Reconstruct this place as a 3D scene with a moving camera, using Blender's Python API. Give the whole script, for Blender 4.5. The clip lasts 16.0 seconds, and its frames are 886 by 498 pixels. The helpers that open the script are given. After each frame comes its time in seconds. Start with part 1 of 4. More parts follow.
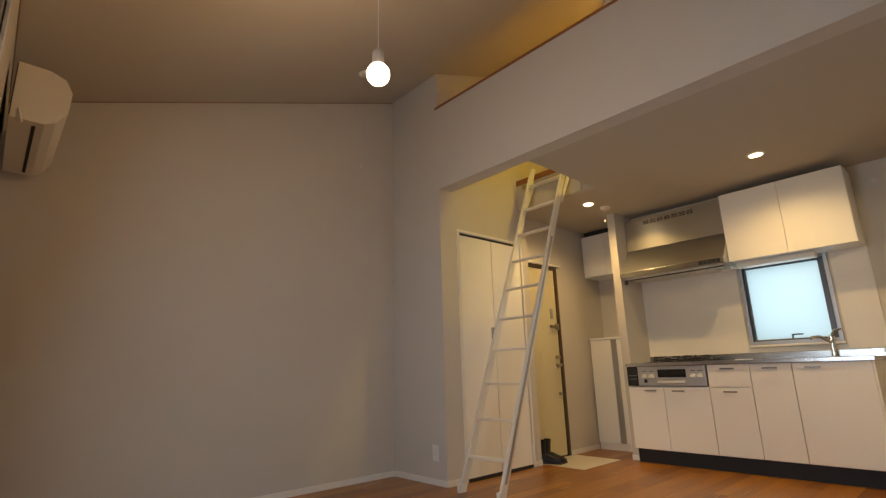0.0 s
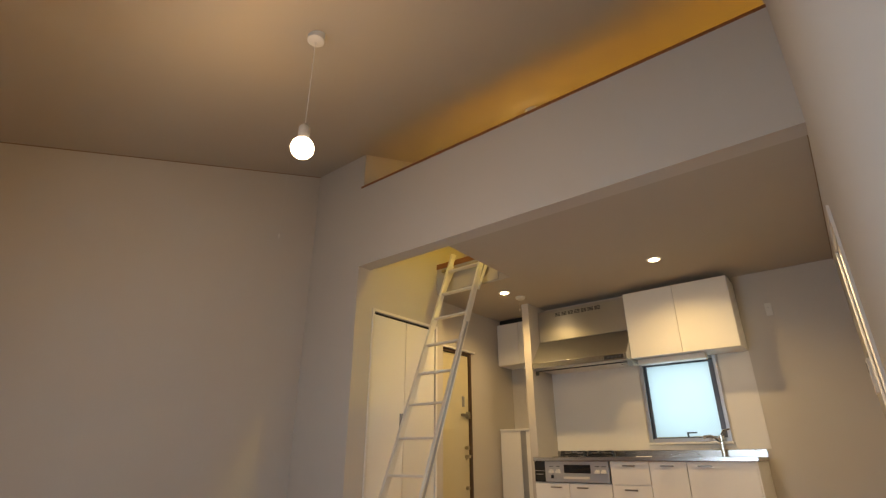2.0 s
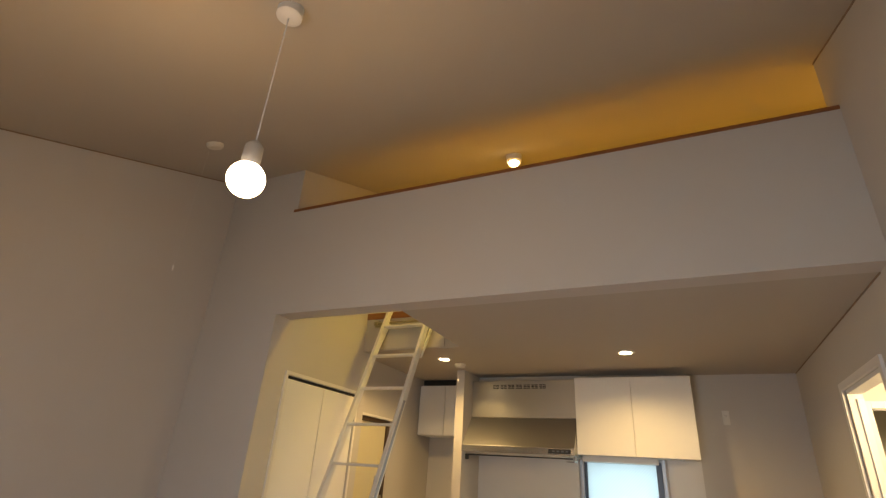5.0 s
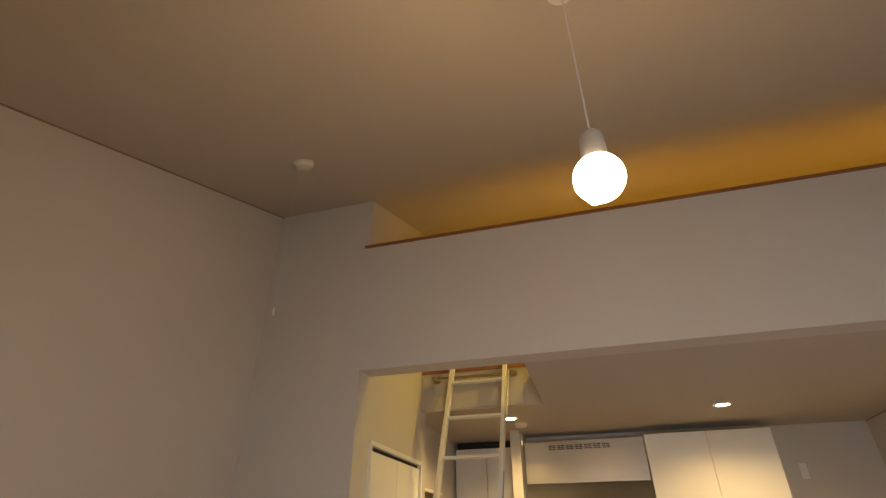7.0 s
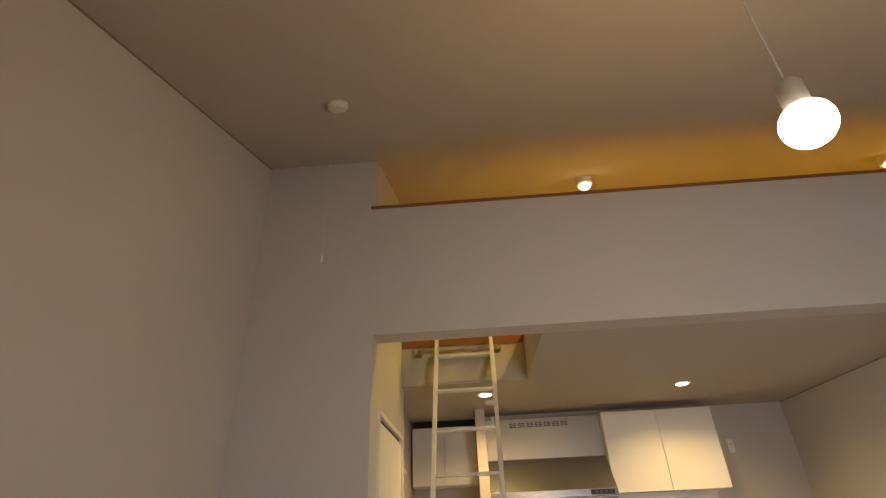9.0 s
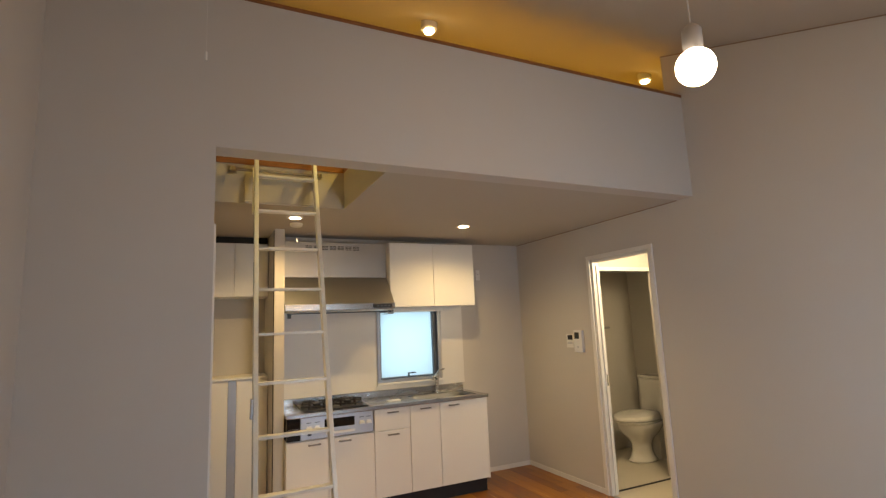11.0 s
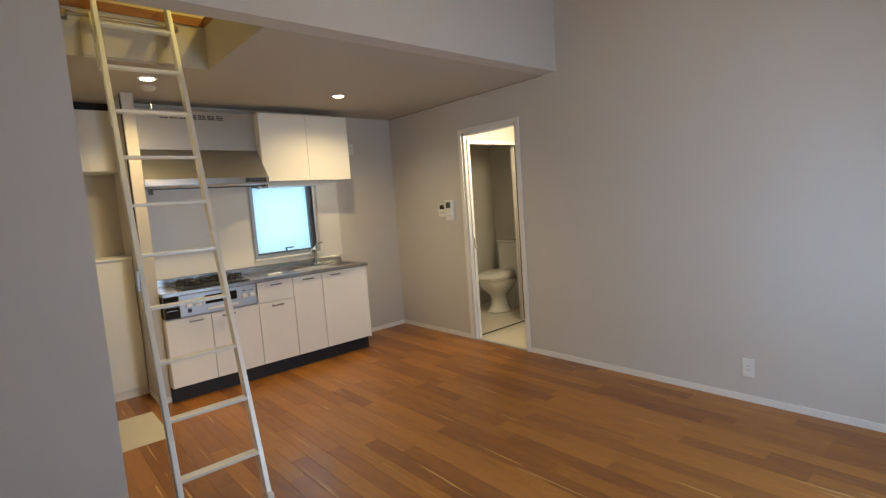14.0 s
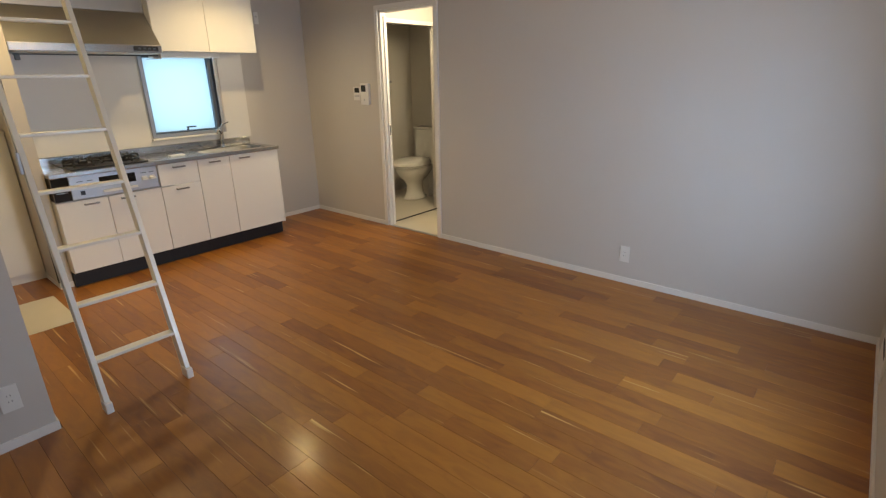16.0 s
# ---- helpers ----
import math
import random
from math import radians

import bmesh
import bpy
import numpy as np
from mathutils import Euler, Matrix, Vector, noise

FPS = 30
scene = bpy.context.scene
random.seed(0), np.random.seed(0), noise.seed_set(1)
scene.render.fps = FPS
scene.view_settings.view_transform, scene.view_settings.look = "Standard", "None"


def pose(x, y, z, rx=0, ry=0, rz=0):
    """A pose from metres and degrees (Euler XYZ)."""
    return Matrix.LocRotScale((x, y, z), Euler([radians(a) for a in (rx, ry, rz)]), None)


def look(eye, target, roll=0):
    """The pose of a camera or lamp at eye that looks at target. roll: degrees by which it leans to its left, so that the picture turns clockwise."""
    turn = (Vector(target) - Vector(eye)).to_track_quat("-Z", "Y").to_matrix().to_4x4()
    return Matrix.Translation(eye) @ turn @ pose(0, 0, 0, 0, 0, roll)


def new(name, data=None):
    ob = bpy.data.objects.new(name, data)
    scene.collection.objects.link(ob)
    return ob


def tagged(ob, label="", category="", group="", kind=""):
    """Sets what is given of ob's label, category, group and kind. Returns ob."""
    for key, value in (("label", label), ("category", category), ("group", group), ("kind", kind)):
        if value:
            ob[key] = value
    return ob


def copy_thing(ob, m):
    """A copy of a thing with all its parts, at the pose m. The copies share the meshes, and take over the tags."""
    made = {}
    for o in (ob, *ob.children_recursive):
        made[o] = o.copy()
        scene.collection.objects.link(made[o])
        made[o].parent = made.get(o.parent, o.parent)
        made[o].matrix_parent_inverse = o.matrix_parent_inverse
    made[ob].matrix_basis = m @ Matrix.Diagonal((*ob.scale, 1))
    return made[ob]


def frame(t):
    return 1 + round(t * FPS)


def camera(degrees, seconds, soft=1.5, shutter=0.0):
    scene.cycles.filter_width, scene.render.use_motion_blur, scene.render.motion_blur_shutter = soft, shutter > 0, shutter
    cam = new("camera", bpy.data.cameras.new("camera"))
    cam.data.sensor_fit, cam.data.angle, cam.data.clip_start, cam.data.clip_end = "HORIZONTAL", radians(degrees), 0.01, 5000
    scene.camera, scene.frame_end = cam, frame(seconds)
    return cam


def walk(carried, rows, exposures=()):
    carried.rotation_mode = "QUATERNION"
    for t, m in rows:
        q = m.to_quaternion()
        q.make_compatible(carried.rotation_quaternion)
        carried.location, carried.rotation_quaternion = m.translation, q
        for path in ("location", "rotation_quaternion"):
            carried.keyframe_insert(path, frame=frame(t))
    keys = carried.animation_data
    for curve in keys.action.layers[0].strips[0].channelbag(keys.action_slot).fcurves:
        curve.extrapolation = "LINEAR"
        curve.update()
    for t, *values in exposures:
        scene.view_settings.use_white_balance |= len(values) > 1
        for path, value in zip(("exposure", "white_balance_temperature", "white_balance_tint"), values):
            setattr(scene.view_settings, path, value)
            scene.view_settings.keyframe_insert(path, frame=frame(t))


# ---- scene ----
cam = camera(83.13, 16.0, soft=1.3)
PATH = [
    (0, 0.973, 3.131, 0.860, 47.58, 13.71, -1.73),
    (0.5, 0.992, 3.088, 0.860, 44.64, 16.68, -0.22),
    (1, 1.008, 3.093, 0.864, 41.77, 19.74, 0.06),
    (1.5, 1.010, 3.095, 0.868, 39.77, 21.74, -0.16),
    (2, 1.026, 3.098, 0.871, 38.44, 22.71, -0.08),
    (2.5, 1.055, 3.118, 0.880, 36.83, 22.75, -0.27),
    (3, 1.097, 3.176, 0.885, 35.21, 22.01, -0.07),
    (3.5, 1.171, 3.271, 0.922, 34.73, 21.77, 0.94),
    (4, 1.265, 3.424, 1.155, 31.25, 23.02, 1.74),
    (4.2, 1.312, 3.495, 1.350, 29.27, 22.77, 2.25),
    (6.3, 1.248, 4.458, 1.530, 22.02, 28.56, 2.43),
    (6.5, 1.228, 4.595, 1.528, 20.42, 29.00, 1.27),
    (7, 1.291, 4.994, 1.576, 16.12, 30.70, -0.27),
    (7.5, 1.257, 5.319, 1.591, 11.64, 31.47, -1.63),
    (8, 1.287, 5.581, 1.581, 7.45, 31.34, -3.20),
    (8.2, 1.357, 5.621, 1.563, 7.21, 31.65, -2.57),
    (10.3, 1.258, 6.050, 1.484, -14.95, 16.21, -4.11),
    (10.5, 1.290, 6.157, 1.533, -18.46, 13.34, -3.61),
    (11, 1.286, 6.207, 1.534, -25.72, 8.64, -2.47),
    (11.5, 1.317, 6.334, 1.523, -31.77, 5.55, -2.86),
    (12, 1.325, 6.365, 1.496, -35.40, 3.24, -3.65),
    (12.5, 1.270, 6.370, 1.454, -38.61, 0.73, -4.18),
    (13, 1.293, 6.367, 1.455, -41.32, -2.13, -4.43),
    (13.5, 1.318, 6.465, 1.420, -42.46, -3.42, -4.58),
    (14, 1.270, 6.436, 1.439, -40.95, -5.61, -4.17),
    (14.5, 1.274, 6.451, 1.435, -41.19, -8.51, -3.28),
    (15, 1.256, 6.371, 1.414, -42.12, -13.56, -2.76),
    (15.5, 1.246, 6.382, 1.416, -45.04, -16.35, -2.39),
    (16, 1.149, 6.474, 1.505, -49.65, -19.32, -1.01),
]


def aim(x, y, z, yaw, pitch, roll):
    a, b = radians(yaw), radians(pitch)
    d = Vector((math.cos(a) * math.cos(b), math.sin(a) * math.cos(b), math.sin(b)))
    eye = Vector((x, y, z))
    return look(eye, eye + d, roll)


walk(cam, [(r[0], aim(*r[1:])) for r in PATH], exposures=[(0.0, -0.17, 9000, 14), (1.0, -0.10, 8800, 14), (2.0, -0.08, 8800, 13), (7.5, -0.11, 9300, 13), (10.5, 0.0, 8200, 12), (12.5, 0.06, 7350, 10), (14.0, 0.10, 6800, 7), (15.0, 0.11, 6800, 7), (16.0, 0.08, 7000, 9)])

# ---- plan, metres ----
XW, XS, XK, XE = 0.88, 3.73, 6.07, 6.36      # west wall, loft front, kitchen wall, entry east wall
YS, YN, YB, YE = 2.96, 6.845, 6.175, 6.27       # south wall, north wall, closet front, entry door wall
ZK, ZF, ZP = 2.40, 2.70, 3.19                 # kitchen ceiling, loft floor, parapet top
YO = 2.96                                     # south end of the loft opening
RISE = 0.36


def zc(x):
    return 3.53 + RISE * (x - XS)


# ---- light ----
world = bpy.data.worlds.new("sky")
scene.world = world
world.use_nodes = True
nt = world.node_tree
sky = nt.nodes.new("ShaderNodeTexSky")
sky.sky_type = "NISHITA"
sky.sun_disc = False
sky.sun_elevation, sky.sun_rotation = radians(9), radians(250)
nt.links.new(sky.outputs[0], nt.nodes["Background"].inputs[0])
nt.nodes["Background"].inputs[1].default_value = 0.05


def light(name, kind, m, energy, color, **kw):
    d = bpy.data.lights.new(name, kind)
    d.energy, d.color = energy, color
    for k, v in kw.items():
        if k == "size":
            d.size = v
        elif k == "size_y":
            d.shape = "RECTANGLE"
            d.size_y = v
        elif k == "radius":
            d.shadow_soft_size = v
        elif k == "angle":
            d.spot_size = radians(v)
            d.spot_blend = 0.8
        elif k == "sun":
            d.angle = radians(v)
    ob = new(name, d)
    ob.matrix_world = m
    return ob


light("sun", "SUN", look((-10, 3, 4), (0, 5, 0)), 0.5, (1.0, 0.9, 0.8), sun=12.0)
light("window_daylight", "AREA", look((XW - 0.03, 4.50, 1.14), (3.2, 4.25, 0.52)), 32.0, (0.47, 0.685, 1.0), size=0.78, size_y=0.5)
light("kitchen_window_daylight", "AREA", look((XK + 0.19, 4.34, 1.345), (4.0, 4.34, 1.1)), 3.4, (0.53, 0.81, 1.0), size=0.7, size_y=0.7)
BULB = (2.205, 4.905, 2.26)
LOFT_LAMPS = [(4.39, 4.75, 3.705), (4.39, 2.55, 3.705)]
WARM = (1.0, 0.74, 0.36)
light("pendant_light", "POINT", Matrix.Translation((BULB[0], BULB[1], BULB[2] - 0.10)), 10.2, (1.0, 0.59, 0.19), radius=0.055)
DOWN = [(5.158, 5.593), (5.158, 4.133)]
for x, y in DOWN:
    light("downlight_lamp", "SPOT", look((x, y, ZK - 0.012), (x, y, 0)), 76.0 if y > 5 else 62.0, WARM, radius=0.05, angle=152)
for x, y, z in LOFT_LAMPS:
    light("loft_light", "SPOT", look((x, y, z - 0.01), (x + 0.35, y + 0.12, ZF)), 105.0, (1.0, 0.76, 0.18), radius=0.04, angle=158)
light("washroom_light", "POINT", Matrix.Translation((4.25, 2.60, 2.03)), 28.0, (1.0, 0.86, 0.60), radius=0.08)

# ---- materials ----


def material(name, color, rough=0.5, metal=0.0, vary=0.0, scale=4.0, bump=0.0, bump_scale=200.0, spec=0.5, coat=0.0, emit=None, strength=0.0, trans=0.0, stretch=None, rough_vary=0.0):
    m = bpy.data.materials.new(name)
    m.use_nodes = True
    t = m.node_tree
    b = t.nodes["Principled BSDF"]
    b.inputs["Base Color"].default_value = (*color, 1)
    b.inputs["Roughness"].default_value = rough
    b.inputs["Metallic"].default_value = metal
    b.inputs["Specular IOR Level"].default_value = spec
    b.inputs["Coat Weight"].default_value = coat
    b.inputs["Transmission Weight"].default_value = trans
    if emit:
        b.inputs["Emission Color"].default_value = (*emit, 1)
        b.inputs["Emission Strength"].default_value = strength
    tc = t.nodes.new("ShaderNodeTexCoord")
    mp = t.nodes.new("ShaderNodeMapping")
    t.links.new(tc.outputs["Object"], mp.inputs[0])
    if stretch:
        mp.inputs["Scale"].default_value = stretch
    if vary:
        n = t.nodes.new("ShaderNodeTexNoise")
        n.inputs["Scale"].default_value = scale
        n.inputs["Detail"].default_value = 6
        t.links.new(mp.outputs[0], n.inputs[0])
        mix = t.nodes.new("ShaderNodeMix")
        mix.data_type = "RGBA"
        mix.inputs[6].default_value = (*[c * (1 - vary) for c in color], 1)
        mix.inputs[7].default_value = (*[min(1, c * (1 + vary)) for c in color], 1)
        t.links.new(n.outputs[0], mix.inputs[0])
        t.links.new(mix.outputs[2], b.inputs["Base Color"])
        if rough_vary:
            r = t.nodes.new("ShaderNodeMapRange")
            r.inputs[3].default_value, r.inputs[4].default_value = rough - rough_vary, rough + rough_vary
            t.links.new(n.outputs[0], r.inputs[0])
            t.links.new(r.outputs[0], b.inputs["Roughness"])
    if bump:
        n2 = t.nodes.new("ShaderNodeTexNoise")
        n2.inputs["Scale"].default_value = bump_scale
        n2.inputs["Detail"].default_value = 4
        t.links.new(mp.outputs[0], n2.inputs[0])
        bp = t.nodes.new("ShaderNodeBump")
        bp.inputs["Strength"].default_value = bump
        bp.inputs["Distance"].default_value = 0.002
        t.links.new(n2.outputs[0], bp.inputs["Height"])
        t.links.new(bp.outputs[0], b.inputs["Normal"])
    return m


def wood_material(name, dark, mid, pale, stretch, rough=0.3, coat=0.0, by_object=True):
    """Grain along one axis, each board with its own tone."""
    m = bpy.data.materials.new(name)
    m.use_nodes = True
    t = m.node_tree
    b = t.nodes["Principled BSDF"]
    tc = t.nodes.new("ShaderNodeTexCoord")
    info = t.nodes.new("ShaderNodeObjectInfo")
    off = t.nodes.new("ShaderNodeVectorMath")
    off.operation = "MULTIPLY_ADD"
    comb = t.nodes.new("ShaderNodeCombineXYZ")
    for i in range(3):
        t.links.new(info.outputs["Random"], comb.inputs[i])
    t.links.new(comb.outputs[0], off.inputs[0])
    off.inputs[1].default_value = (37, 53, 71)
    t.links.new(tc.outputs["Object"], off.inputs[2])
    mp = t.nodes.new("ShaderNodeMapping")
    mp.inputs["Scale"].default_value = stretch
    t.links.new(off.outputs[0], mp.inputs[0])
    n = t.nodes.new("ShaderNodeTexNoise")
    n.inputs["Scale"].default_value = 4.5
    n.inputs["Detail"].default_value = 5
    n.inputs["Roughness"].default_value = 0.5
    n.inputs["Distortion"].default_value = 1.1
    t.links.new(mp.outputs[0], n.inputs[0])
    ramp = t.nodes.new("ShaderNodeValToRGB")
    ramp.color_ramp.elements[0].color = (*dark, 1)
    ramp.color_ramp.elements[0].position = 0.20
    ramp.color_ramp.elements[1].color = (*mid, 1)
    ramp.color_ramp.elements[1].position = 0.80
    # one tone for each board
    add = t.nodes.new("ShaderNodeMath")
    add.operation = "MULTIPLY_ADD"
    t.links.new(info.outputs["Random"], add.inputs[0])
    add.inputs[1].default_value = 0.38 if by_object else 0.0
    sub = t.nodes.new("ShaderNodeMath")
    sub.operation = "MULTIPLY_ADD"
    t.links.new(n.outputs[0], sub.inputs[0])
    sub.inputs[1].default_value = 0.5 if by_object else 1.0
    sub.inputs[2].default_value = 0.06 if by_object else 0.0
    t.links.new(sub.outputs[0], add.inputs[2])
    t.links.new(add.outputs[0], ramp.inputs[0])
    # pale sapwood streaks
    mp2 = t.nodes.new("ShaderNodeMapping")
    mp2.inputs["Scale"].default_value = [s * k for s, k in zip(stretch, (0.22, 1.7, 1.7))]
    t.links.new(off.outputs[0], mp2.inputs[0])
    n2 = t.nodes.new("ShaderNodeTexNoise")
    n2.inputs["Scale"].default_value = 6
    n2.inputs["Detail"].default_value = 2
    t.links.new(mp2.outputs[0], n2.inputs[0])
    r2 = t.nodes.new("ShaderNodeValToRGB")
    r2.color_ramp.elements[0].position = 0.675
    r2.color_ramp.elements[1].position = 0.76
    t.links.new(n2.outputs[0], r2.inputs[0])
    mix = t.nodes.new("ShaderNodeMix")
    mix.data_type = "RGBA"
    t.links.new(r2.outputs[0], mix.inputs[0])
    t.links.new(ramp.outputs[0], mix.inputs[6])
    mix.inputs[7].default_value = (*pale, 1)
    t.links.new(mix.outputs[2], b.inputs["Base Color"])
    b.inputs["Coat Weight"].default_value = coat
    b.inputs["Coat Roughness"].default_value = 0.21
    r = t.nodes.new("ShaderNodeMapRange")
    r.inputs[3].default_value, r.inputs[4].default_value = rough - 0.06, rough + 0.12
    t.links.new(n.outputs[0], r.inputs[0])
    t.links.new(r.outputs[0], b.inputs["Roughness"])
    bp = t.nodes.new("ShaderNodeBump")
    bp.inputs["Strength"].default_value = 0.12
    bp.inputs["Distance"].default_value = 0.001
    t.links.new(n.outputs[0], bp.inputs["Height"])
    t.links.new(bp.outputs[0], b.inputs["Normal"])
    return m


WALL = material("wallpaper", (0.58, 0.55, 0.515), 0.85, vary=0.025, scale=1.3, bump=0.35, bump_scale=260, spec=0.25)
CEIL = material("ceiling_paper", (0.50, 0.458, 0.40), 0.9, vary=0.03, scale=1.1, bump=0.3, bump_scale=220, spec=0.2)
TRIM = material("white_trim", (0.78, 0.76, 0.73), 0.45, vary=0.02, scale=8)
WHITE = material("white_laminate", (0.84, 0.83, 0.80), 0.42, vary=0.015, scale=5, spec=0.5)
PANEL = material("white_splash_panel", (0.72, 0.70, 0.67), 0.38, vary=0.015, scale=3)
STEEL = material("stainless_steel", (0.46, 0.455, 0.45), 0.24, metal=1.0, vary=0.06, scale=6, stretch=(1, 0.15, 1), rough_vary=0.08)
# worktop steel darkened: the basin's dark reflections are put into its colour
STEEL_SHADED = material("shaded_sink_steel", (0.24, 0.245, 0.26), 0.34, metal=1.0, vary=0.06, scale=6)
HOODM = material("silver_painted_metal", (0.46, 0.455, 0.44), 0.32, metal=0.92, vary=0.04, scale=6)
HANDLE = material("brushed_handle_metal", (0.30, 0.28, 0.26), 0.3, metal=1.0, vary=0.08, scale=30)
CHROME = material("chrome", (0.75, 0.75, 0.75), 0.12, metal=1.0)
BRASSY = material("dull_nickel", (0.45, 0.40, 0.30), 0.3, metal=1.0, vary=0.1, scale=30)
ALU = material("anodised_aluminium", (0.42, 0.43, 0.45), 0.4, metal=0.8, vary=0.05, scale=10)
LADDER = material("white_coated_aluminium", (0.78, 0.76, 0.70), 0.36, metal=0.05, vary=0.04, scale=12)
BLACK = material("black_plastic", (0.015, 0.015, 0.017), 0.35)
IRON = material("black_enamel", (0.02, 0.02, 0.022), 0.3, vary=0.2, scale=20)
KICK = material("black_kickboard", (0.010, 0.011, 0.015), 0.6, vary=0.2, scale=7)
# near-black that paints the shade in gaps; also for slots and hidden bodies
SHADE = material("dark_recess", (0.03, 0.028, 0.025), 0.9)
PLASTIC = material("white_plastic", (0.76, 0.75, 0.72), 0.35, vary=0.02, scale=9)
AC_PLASTIC = material("aged_white_plastic", (0.70, 0.66, 0.58), 0.38, vary=0.03, scale=6)
CERAMIC = material("white_ceramic", (0.80, 0.79, 0.76), 0.08, coat=0.4)
DOORM = material("cream_steel_door", (0.62, 0.56, 0.38), 0.4, vary=0.03, scale=4)
DOORFRAME = material("dark_bronze_frame", (0.09, 0.055, 0.03), 0.4, metal=0.3, vary=0.1, scale=9)
BATHWALL = material("grey_bath_panel", (0.62, 0.60, 0.56), 0.35, vary=0.04, scale=3)
VINYL = material("cream_vinyl_floor", (0.66, 0.62, 0.54), 0.4, vary=0.03, scale=6)
TILE = material("beige_entry_tile", (0.60, 0.56, 0.47), 0.45, vary=0.05, scale=9)
LEATHER = material("black_leather", (0.012, 0.012, 0.013), 0.5, vary=0.3, scale=30, bump=0.3, bump_scale=300)
FLOORW = wood_material("cherry_floorboards", (0.165, 0.048, 0.006), (0.43, 0.171, 0.020), (0.62, 0.36, 0.12), (1.1, 4.2, 4.2), rough=0.5, coat=0.5)
FLOORL = wood_material("pale_loft_floor", (0.48, 0.30, 0.10), (0.64, 0.43, 0.17), (0.6, 0.4, 0.2), (1.2, 14, 14), rough=0.4, by_object=False)
TRIMW = wood_material("dark_wood_trim", (0.20, 0.075, 0.028), (0.34, 0.14, 0.05), (0.36, 0.16, 0.07), (14, 1.2, 14), rough=0.4, by_object=False)
# caulk joint at the ceiling, its corner shadow mixed into the brown
JOINT_SHADE = material("shaded_joint", (0.30, 0.22, 0.15), 0.8, vary=0.3, scale=20)
GLOW = material("lit_bulb_glass", (0.9, 0.9, 0.9), 0.3, emit=(1.0, 0.86, 0.70), strength=16.0)
GLOW_DOWN = material("lit_downlight_lens", (0.9, 0.9, 0.9), 0.3, emit=(1.0, 0.86, 0.62), strength=14.0)
GLOW_LOFT = material("lit_loft_bulb", (0.9, 0.9, 0.9), 0.3, emit=(1.0, 0.80, 0.42), strength=14.0)
LCD = material("dark_display", (0.03, 0.035, 0.035), 0.15)
GLASS_DARK = material("tinted_oven_glass", (0.01, 0.01, 0.012), 0.06)
ALU_DARK = material("dark_anodised_aluminium", (0.10, 0.11, 0.13), 0.4, metal=0.6, vary=0.05, scale=10)
SAT = material("silver_panel", (0.50, 0.51, 0.54), 0.35, metal=0.7)

FROST = bpy.data.materials.new("frosted_glass")
FROST.use_nodes = True
_t = FROST.node_tree
_t.nodes.remove(_t.nodes["Principled BSDF"])
_tr = _t.nodes.new("ShaderNodeBsdfTranslucent")
_gl = _t.nodes.new("ShaderNodeBsdfGlossy")
_gl.inputs["Roughness"].default_value = 0.25
_mx = _t.nodes.new("ShaderNodeMixShader")
_mx.inputs[0].default_value = 0.06
_t.links.new(_tr.outputs[0], _mx.inputs[1])
_t.links.new(_gl.outputs[0], _mx.inputs[2])
_t.links.new(_mx.outputs[0], _t.nodes["Material Output"].inputs[0])
_tc = _t.nodes.new("ShaderNodeTexCoord")
_w = _t.nodes.new("ShaderNodeTexWave")
_w.bands_direction = "DIAGONAL"
_w.inputs["Scale"].default_value = 26
_w.inputs["Distortion"].default_value = 0.6
_t.links.new(_tc.outputs["Object"], _w.inputs[0])
_r = _t.nodes.new("ShaderNodeMapRange")
_r.inputs[3].default_value, _r.inputs[4].default_value = 0.955, 1.0
_t.links.new(_w.outputs["Fac"], _r.inputs[0])
_m = _t.nodes.new("ShaderNodeMix")
_m.data_type = "RGBA"
_m.inputs[6].default_value, _m.inputs[7].default_value = (0, 0, 0, 1), (0.79, 0.86, 0.92, 1)
_t.links.new(_r.outputs[0], _m.inputs[0])
_t.links.new(_m.outputs[2], _tr.inputs[0])

# ---- builders ----


def add_box(bm, x0, x1, y0, y1, z0, z1, top=None):
    """A box; top gives the height of the upper face by x."""
    f = top or (lambda x: z1)
    pts = [(x0, y0, z0), (x1, y0, z0), (x1, y1, z0), (x0, y1, z0), (x0, y0, f(x0)), (x1, y0, f(x1)), (x1, y1, f(x1)), (x0, y1, f(x0))]
    v = [bm.verts.new(p) for p in pts]
    for q in ((3, 2, 1, 0), (4, 5, 6, 7), (0, 1, 5, 4), (1, 2, 6, 5), (2, 3, 7, 6), (3, 0, 4, 7)):
        bm.faces.new([v[i] for i in q])


def add_tube(bm, a, b, r, n=12, r2=None):
    a, b = Vector(a), Vector(b)
    d = (b - a).normalized()
    u = d.orthogonal().normalized()
    w = d.cross(u)
    r2 = r if r2 is None else r2
    rings = []
    for c, rr in ((a, r), (b, r2)):
        rings.append([bm.verts.new(c + (u * math.cos(k * 2 * math.pi / n) + w * math.sin(k * 2 * math.pi / n)) * rr) for k in range(n)])
    for k in range(n):
        bm.faces.new((rings[0][k], rings[0][(k + 1) % n], rings[1][(k + 1) % n], rings[1][k]))
    bm.faces.new(rings[0][::-1])
    bm.faces.new(rings[1])


